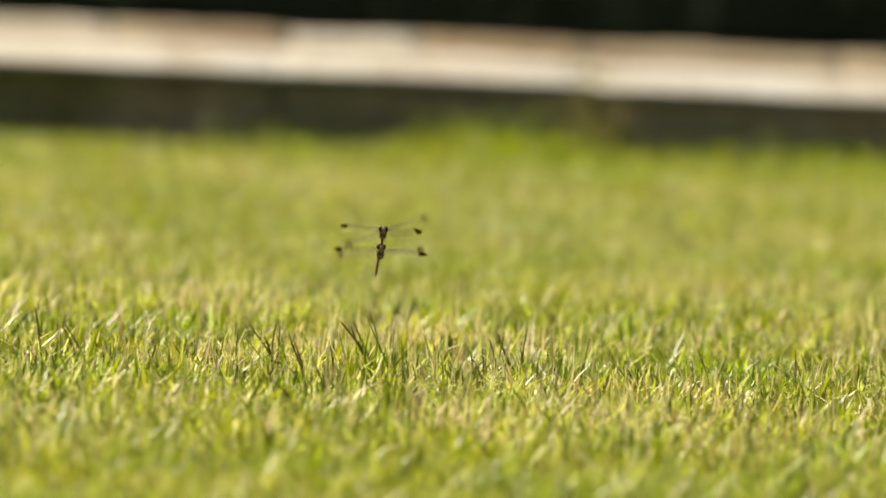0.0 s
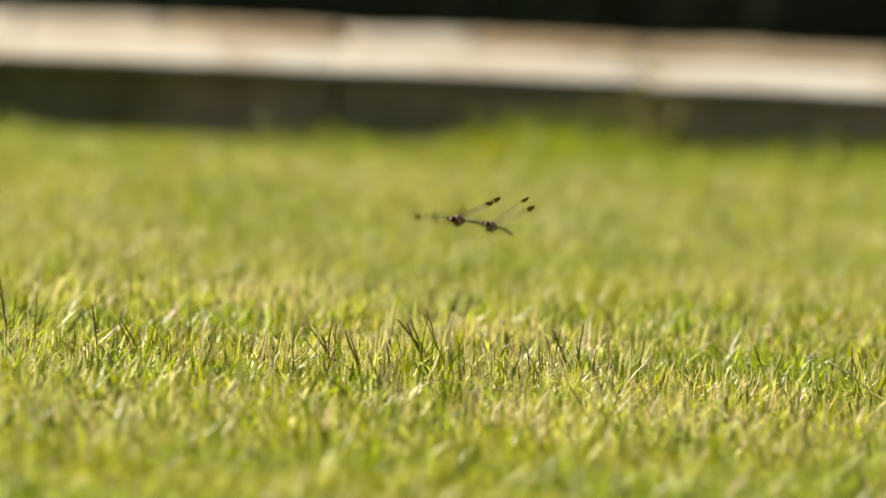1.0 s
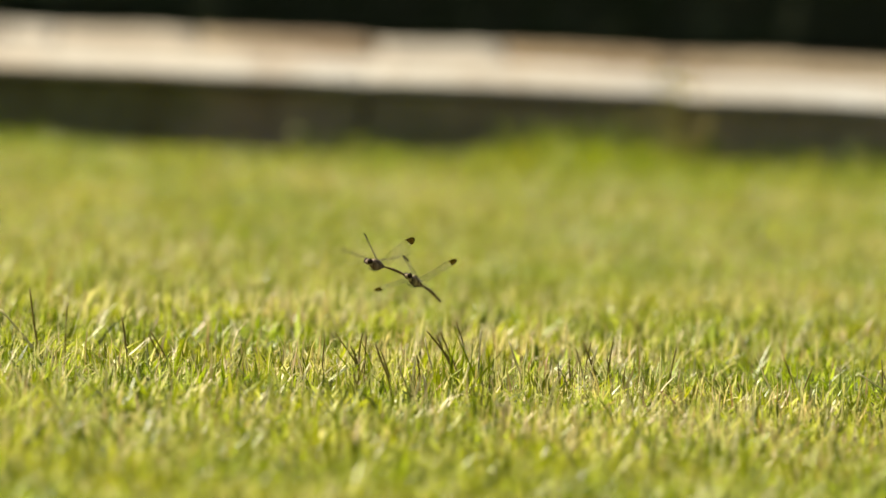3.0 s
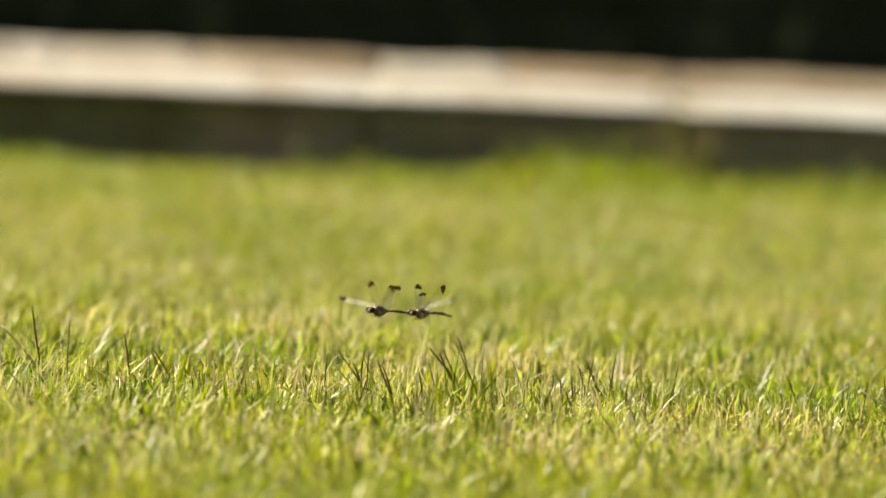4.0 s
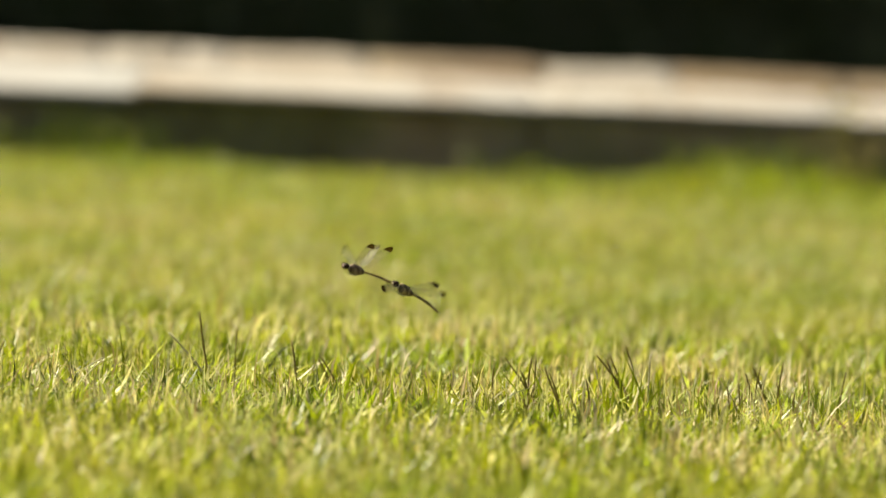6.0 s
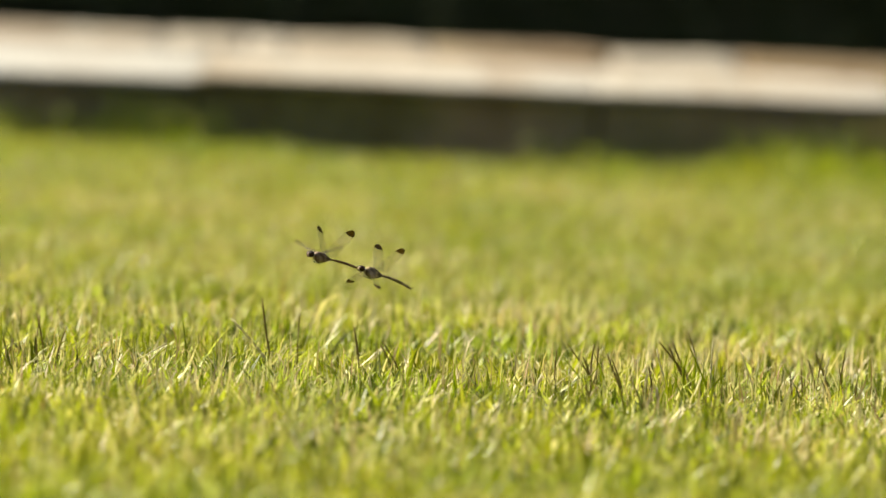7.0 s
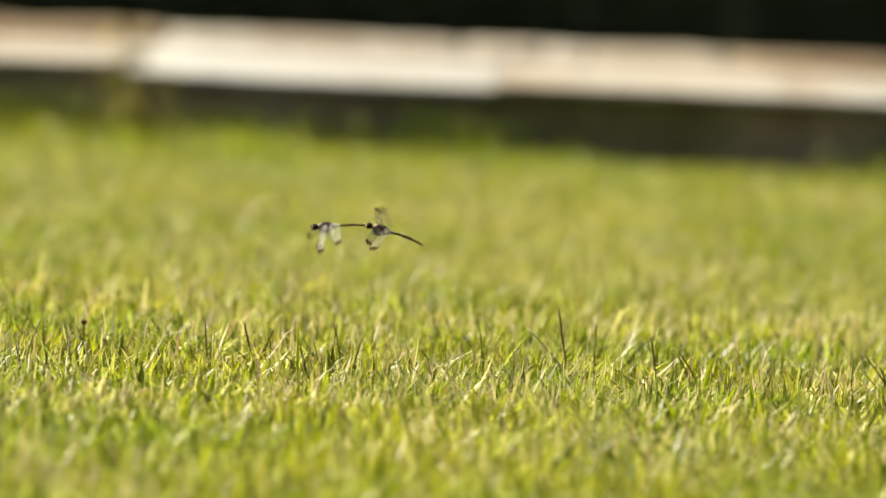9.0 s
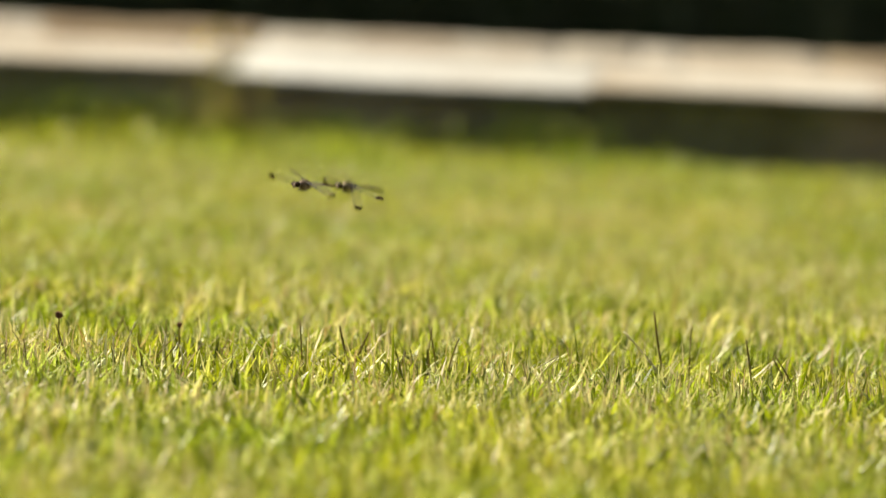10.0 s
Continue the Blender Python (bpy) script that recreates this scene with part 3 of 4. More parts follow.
def wing_skin(bm, length, hind, side, s0, s1, steps, lift=0.0, thick=0.05):
    """A stretch of a pleated wing blade from s0 to s1, two-sided and thin."""
    top, low = [], []
    across = 6
    for i in range(steps + 1):
        s = s0 + (s1 - s0) * i / steps
        f, r = chord(s, hind)
        for j in range(across + 1):
            y = f + (r - f) * j / across
            z = (0.22 if j % 2 else 0.0) * (1 - 0.6 * s) + 0.8 * s * s + lift
            top.append(bm.verts.new((side * length * s * MM, y * MM, (z + thick / 2) * MM)))
            low.append(bm.verts.new((side * length * s * MM, y * MM, (z - thick / 2) * MM)))
    w = across + 1
    for i in range(steps):
        for j in range(across):
            q = (i * w + j, i * w + j + 1, (i + 1) * w + j + 1, (i + 1) * w + j)
            bm.faces.new([top[k] for k in q])
            bm.faces.new([low[k] for k in reversed(q)])
    return bm


def wing(name, body, length, hind, side):
    skin = part(name, wing_skin(bmesh.new(), length, hind, side, 0.02, 0.82, 18), MEMBRANE, body, "clear glassy wing with a dark tip")
    part("wing_tip", wing_skin(bmesh.new(), length, hind, side, 0.82, 1.0, 8, 0.0, 0.09), TIP, skin, "smoky dark brown wing tip")
    bm = bmesh.new()
    for q, r in ((0.0, 0.17), (0.22, 0.05), (0.48, 0.04), (0.75, 0.035), (1.0, 0.035)):
        pts = []
        for i in range(13):
            s = 0.02 + 0.82 * i / 12
            f, rr = chord(s, hind)
            pts.append((side * length * s * MM, (f + (rr - f) * q) * MM, (0.16 + 0.8 * s * s) * MM))
        tube(bm, pts, r * MM, r * MM * 0.7, 4)
    for i in range(2, 17):
        s = 0.05 * i
        f, rr = chord(s, hind)
        tube(bm, [(side * length * s * MM, f * MM, (0.16 + 0.8 * s * s) * MM), (side * length * (s + 0.02) * MM, rr * MM, (0.16 + 0.8 * s * s) * MM)], 0.032 * MM, 0.032 * MM, 4)
    part("veins", bm, VEIN, skin, "fine dark wing veins")
    return skin


def dragonfly(name, label, thorax_mat, abdomen_mat, stout):
    """A dragonfly along y, head forward, its thorax at the origin."""
    body = tagged(new(name), label, "dragonfly", "dragonflies in tandem")
    part("thorax", lathe(bmesh.new(), [(y * MM, z * MM, rx * MM, rz * MM) for y, z, rx, rz in (
        (6.2, 0.3, 0.8, 0.8), (5.7, 0.3, 1.6, 1.7), (4.4, 0.4, 2.4, 3.0), (2.2, 0.3, 2.9, 3.8), (-0.5, 0.3, 2.9, 4.0), (-3.0, 0.3, 2.5, 3.5), (-5.4, 0.4, 1.8, 2.4), (-7.4, 0.5, 1.2, 1.4))], 16), thorax_mat, body)
    head = part("head", lathe(bmesh.new(), [(y * MM, z * MM, rx * MM, rz * MM) for y, z, rx, rz in (
        (11.4, -0.3, 0.5, 0.6), (11.0, -0.2, 1.4, 1.3), (10.0, 0.1, 2.3, 2.0), (8.4, 0.3, 2.3, 2.0), (7.0, 0.3, 1.7, 1.7), (6.1, 0.3, 1.0, 1.0))], 14), thorax_mat, body, "brown head")
    for s in (-1, 1):
        bm = bmesh.new()
        bmesh.ops.create_uvsphere(bm, u_segments=16, v_segments=10, radius=1, matrix=Matrix.Translation((s * 1.75 * MM, 8.9 * MM, 0.75 * MM)) @ Matrix.Diagonal((1.8 * MM, 2.2 * MM, 2.1 * MM, 1)))
        part("eye", bm, EYE_M, head, "large dark compound eye")
    part("collar", lathe(bmesh.new(), [(y * MM, 0.35 * MM, r * MM, r * 1.05 * MM) for y, r in ((6.6, 1.0), (6.35, 1.45), (6.0, 1.65), (5.7, 1.5))], 14), COLLAR, body, "pale band behind the head")
    # abdomen: ten segments, arched a little, waist behind the thorax
    rings = []
    for i in range(41):
        s = i / 40
        y = -5.0 - 28.2 * s
        r = (1.3 + (0.9 if stout else 0.6) * max(0, 1 - s / 0.16) - 0.3 * math.sin(min(1, s * 2.4) * math.pi) * (0.5 if stout else 1) + (0.25 if stout else 0.1) * math.sin(math.pi * s)) * (1 - 0.35 * max(0, s - 0.85) / 0.15)
        r *= (0.88 if (i % 4 == 0) else 1.0) * (0.68 if stout else 0.64)
        z = 0.4 + (1.2 if stout else 0.7) * math.sin(math.pi * s) - 0.5 * s - (0.9 if stout else 0.0) * s * s
        rings.append((y * MM, z * MM, r * MM, r * 1.05 * MM))
    abdomen = part("abdomen", lathe(bmesh.new(), rings, 12), abdomen_mat, body, "long thin segmented abdomen")
    for s in (-1, 1):
        part("clasper", tube(bmesh.new(), [(s * 0.4 * MM, -33.0 * MM, 0.0), (s * 0.7 * MM, -34.2 * MM, 0.2 * MM), (s * 0.3 * MM, -35.0 * MM, 0.0)], 0.25 * MM, 0.1 * MM), BLACK, abdomen)
    for k, y in enumerate((4.2, 2.6, 1.0)):
        for s in (-1, 1):
            part("leg", tube(bmesh.new(), [(s * 1.3 * MM, y * MM, -2.4 * MM), (s * 2.2 * MM, (y + 1.0) * MM, -3.7 * MM), (s * 1.8 * MM, (y - 1.6 - 0.5 * k) * MM, -4.3 * MM), (s * 1.2 * MM, (y - 3.2 - 0.5 * k) * MM, -4.0 * MM)], 0.22 * MM, 0.09 * MM), BLACK, body)
    wings = []
    for hind in (False, True):
        for s in (-1, 1):
            w = wing("hindwing" if hind else "forewing", body, 32.0 if hind else 33.5, hind, s)
            w.location = (s * 1.0 * MM, (-2.2 if hind else 2.4) * MM, 2.6 * MM)
            wings.append((w, hind, s))
    return body, wings


build_ground()
build_bed_and_hedge()
male, male_wings = dragonfly("dragonfly", "grey-brown male dragonfly flying ahead in tandem", THORAX_M, ABDOMEN_M, False)
female, female_wings = dragonfly("dragonfly", "ochre-brown female dragonfly towed by the male", THORAX_F, ABDOMEN_F, True)
build_terrace()
build_lawn()
stalk(0.210, 7.297, 0.048, -0.010, 0.0, 0.0040, "green")
stalk(0.209, 7.306, 0.050, 0.003, 0.0, 0.0040, "green")
stalk(0.213, 7.303, 0.044, 0.005, 0.0, 0.0035, "green")
stalk(0.228, 7.359, 0.049, -0.035, 0.0, 0.0022, "dark")
stalk(0.138, 7.301, 0.042, -0.008, 0.0, 0.0020, "dark")
stalk(0.142, 7.303, 0.050, -0.001, 0.0, 0.0013, "dark")
stalk(0.162, 7.305, 0.041, -0.011, 0.0, 0.0014, "dark")
stalk(0.300, 7.313, 0.046, -0.007, 0.0, 0.0013, "dark")
stalk(0.306, 7.315, 0.048, 0.002, 0.0, 0.0013, "pale")
stalk(0.315, 7.300, 0.042, -0.000, 0.0, 0.0013, "dark")
stalk(0.102, 7.296, 0.043, -0.000, 0.0, 0.0034, "green")
stalk(0.228, 7.352, 0.052, -0.042, 0.0, 0.0024, "dark")
stalk(0.225, 7.373, 0.051, -0.029, 0.0, 0.0020, "dark")
stalk(0.220, 7.378, 0.059, -0.013, 0.0, 0.0022, "dark")
stalk(0.230, 7.332, 0.051, -0.021, 0.0, 0.0012, "pale")
stalk(0.206, 7.296, 0.053, -0.000, 0.0, 0.0040, "green")
stalk(0.225, 7.324, 0.057, -0.001, 0.0, 0.0015, "pale")
stalk(0.259, 7.313, 0.050, -0.015, 0.0, 0.0013, "pale")
stalk(0.226, 7.317, 0.045, 0.003, 0.0, 0.0035, "green")
stalk(0.205, 7.303, 0.050, -0.022, 0.0, 0.0014, "pale")
stalk(0.142, 7.310, 0.051, -0.004, 0.0, 0.0024, "dark")
stalk(0.170, 7.329, 0.043, -0.022, 0.0, 0.0022, "dark")
stalk(0.111, 7.305, 0.047, 0.000, 0.0, 0.0012, "dark")
stalk(0.155, 7.349, 0.048, -0.036, 0.0, 0.0012, "dark")
stalk(0.318, 7.347, 0.050, -0.019, 0.0, 0.0020, "dark")
stalk(0.302, 7.346, 0.050, 0.003, 0.0, 0.0012, "dark")
stalk(0.316, 7.317, 0.056, 0.004, 0.0, 0.0013, "dark")
stalk(0.295, 7.279, 0.038, -0.016, 0.0, 0.0014, "dark")
stalk(0.328, 7.269, 0.037, -0.001, 0.0, 0.0015, "dark")
stalk(0.291, 7.310, 0.040, -0.003, 0.0, 0.0020, "dark")
stalk(0.444, 7.293, 0.042, 0.019, 0.0, 0.0018, "dark")
stalk(0.414, 7.252, 0.032, -0.007, 0.0, 0.0018, "dark")
stalk(0.460, 7.324, 0.046, -0.016, 0.0, 0.0013, "dark")
stalk(0.364, 7.325, 0.050, 0.002, 0.0, 0.0013, "dark")
stalk(0.512, 7.326, 0.048, 0.003, 0.0, 0.0013, "dark")
stalk(0.553, 7.256, 0.041, -0.058, 0.0, 0.0020, "pale")
stalk(0.003, 7.303, 0.050, 0.010, 0.0, 0.0036, "green")
stalk(-0.034, 7.336, 0.054, -0.002, 0.0, 0.0013, "dark")
stalk(-0.001, 7.316, 0.043, -0.015, 0.0, 0.0014, "dark")
stalk(-0.087, 7.373, 0.069, -0.017, 0.0, 0.0024, "dark")
stalk(-0.083, 7.379, 0.053, -0.043, 0.0, 0.0013, "pale")
stalk(-0.073, 7.373, 0.060, -0.003, 0.0, 0.0015, "dark")
stalk(-0.033, 7.334, 0.054, -0.003, 0.0, 0.0012, "dark")
stalk(0.001, 7.316, 0.052, 0.015, 0.0, 0.0030, "green")
stalk(0.009, 7.323, 0.045, -0.024, 0.0, 0.0015, "dark")
stalk(0.023, 7.270, 0.038, 0.011, 0.0, 0.0030, "green")
stalk(-0.302, 7.265, 0.037, 0.023, 0.0, 0.0021, "dark")
stalk(-0.257, 7.333, 0.054, -0.009, 0.0, 0.0013, "dark")
stalk(-0.315, 7.299, 0.052, -0.014, 0.0, 0.0023, "dark")
stalk(-0.354, 7.328, 0.052, -0.005, 0.0, 0.0013, "dark")
stalk(-0.081, 7.369, 0.053, -0.043, 0.0, 0.0014, "pale")
stalk(-0.156, 7.333, 0.063, -0.006, 0.0, 0.0032, "green")
stalk(-0.213, 7.295, 0.038, 0.043, 0.0, 0.0015, "pale")
stalk(-0.328, 7.303, 0.048, 0.020, 0.0, 0.0023, "dark")
stalk(-0.257, 7.322, 0.053, -0.006, 0.0, 0.0013, "dark")
stalk(-0.288, 7.239, 0.062, -0.000, 0.0, 0.0034, "green")
stalk(-0.248, 7.305, 0.046, 0.005, 0.0, 0.0013, "dark")
stalk(-0.484, 7.280, 0.049, 0.009, 0.0, 0.0014, "pale")
stalk(-0.514, 7.272, 0.045, -0.018, 0.0, 0.0013, "dark")
stalk(-0.219, 7.294, 0.038, 0.048, 0.0, 0.0015, "pale")
stalk(0.208, 7.309, 0.045, -0.012, 0.0, 0.0034, "green")
stalk(0.232, 7.297, 0.061, -0.030, 0.0, 0.0034, "green")
stalk(0.210, 7.295, 0.045, 0.030, 0.0, 0.0034, "green")
stalk(0.159, 7.303, 0.049, -0.023, 0.0, 0.0039, "green")
stalk(0.112, 7.300, 0.045, 0.035, 0.0, 0.0033, "green")
stalk(0.152, 7.300, 0.047, -0.042, 0.0, 0.0030, "green")
dried_flower(-0.532, 7.30, 0.050, 0.0034, 3)
dried_flower(-0.446, 7.32, 0.046, 0.0024, 4)
# more worn stalks in loose groups through the middle of the lawn
scatter = random.Random(21)
for _ in range(17):
    gx, gy = scatter.uniform(-0.68, 0.62), scatter.uniform(7.02, 7.62)
    for _ in range(scatter.randint(2, 4)):
        stalk(gx + scatter.gauss(0, 0.012), gy + scatter.gauss(0, 0.03), scatter.uniform(0.030, 0.043), scatter.gauss(0, 0.013), 0.0, scatter.uniform(0.0014, 0.0022), scatter.choice(("dark", "dark", "pale", "green")))
tussock(0.537, 11.055, 0.12, 0.02, 20, WEED_DRY, "yellowing weed growing in a kerb joint", 0)
tussock(-0.640, 11.055, 0.138, 0.018, 45, WEED_DRY, "brownish green weed in front of a kerb joint", 1)
tussock(0.469, 11.055, 0.085, 0.05, 60, WEED, "long green grass against the kerb", 2)
tussock(0.420, 11.055, 0.075, 0.03, 45, WEED, "long green grass against the kerb", 3)
tussock(-0.271, 11.055, 0.08, 0.03, 50, WEED, "long green grass against the kerb", 4)
tussock(0.426, 11.055, 0.07, 0.04, 50, WEED, "long green grass against the kerb", 5)
tussock(-0.733, 11.055, 0.085, 0.045, 60, WEED, "long green grass against the kerb", 6)
tussock(-0.484, 11.055, 0.07, 0.04, 50, WEED, "long green grass against the kerb", 7)
tussock(-0.256, 11.055, 0.075, 0.02, 40, WEED, "long green grass against the kerb", 8)
tussock(-0.841, 11.055, 0.07, 0.04, 60, WEED, "long green grass against the kerb", 9)
tussock(-0.779, 11.055, 0.08, 0.04, 70, WEED, "long green grass against the kerb", 10)
tussock(-0.687, 11.055, 0.07, 0.04, 60, WEED, "long green grass against the kerb", 11)
tussock(-0.582, 11.055, 0.065, 0.04, 60, WEED, "long green grass against the kerb", 12)
tussock(-0.533, 11.055, 0.06, 0.03, 50, WEED, "long green grass against the kerb", 13)
tussock(-0.435, 11.055, 0.055, 0.03, 50, WEED, "long green grass against the kerb", 14)
tussock(-0.349, 11.055, 0.055, 0.03, 40, WEED, "long green grass against the kerb", 15)
tussock(0.592, 11.055, 0.06, 0.04, 50, WEED, "long green grass against the kerb", 16)
tussock(0.697, 11.055, 0.055, 0.05, 60, WEED, "long green grass against the kerb", 17)
tussock(0.790, 11.055, 0.06, 0.04, 50, WEED, "long green grass against the kerb", 18)
tussock(0.180, 11.055, 0.05, 0.03, 40, WEED, "long green grass against the kerb", 19)


def flap(wings, k, start, spread, seen):
    """Beat one wing. k: which of the four; seen: strokes, sweeps and twists that the flight shows at some seconds."""
    w, hind, s = wings[k]
    p = w.location.copy()
    beats = {}
    for i in range(301):
        a = 2 * math.pi * i * 0.2833 + start - (2.0 if hind else 0.0)
        beats[i] = (8 + spread * math.sin(a), -5.0 if hind else 5.0, 10 + 22 * math.cos(a))
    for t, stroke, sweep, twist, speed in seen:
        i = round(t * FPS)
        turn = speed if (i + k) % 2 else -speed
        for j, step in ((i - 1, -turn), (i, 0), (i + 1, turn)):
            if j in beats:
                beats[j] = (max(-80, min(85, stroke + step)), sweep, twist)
    walk(w, [(i / FPS, pose(*p) @ pose(0, 0, 0, 0, -s * stroke, 0) @ pose(0, 0, 0, 0, 0, s * sweep) @ pose(0, 0, 0, twist, 0, 0)) for i, (stroke, sweep, twist) in beats.items()])


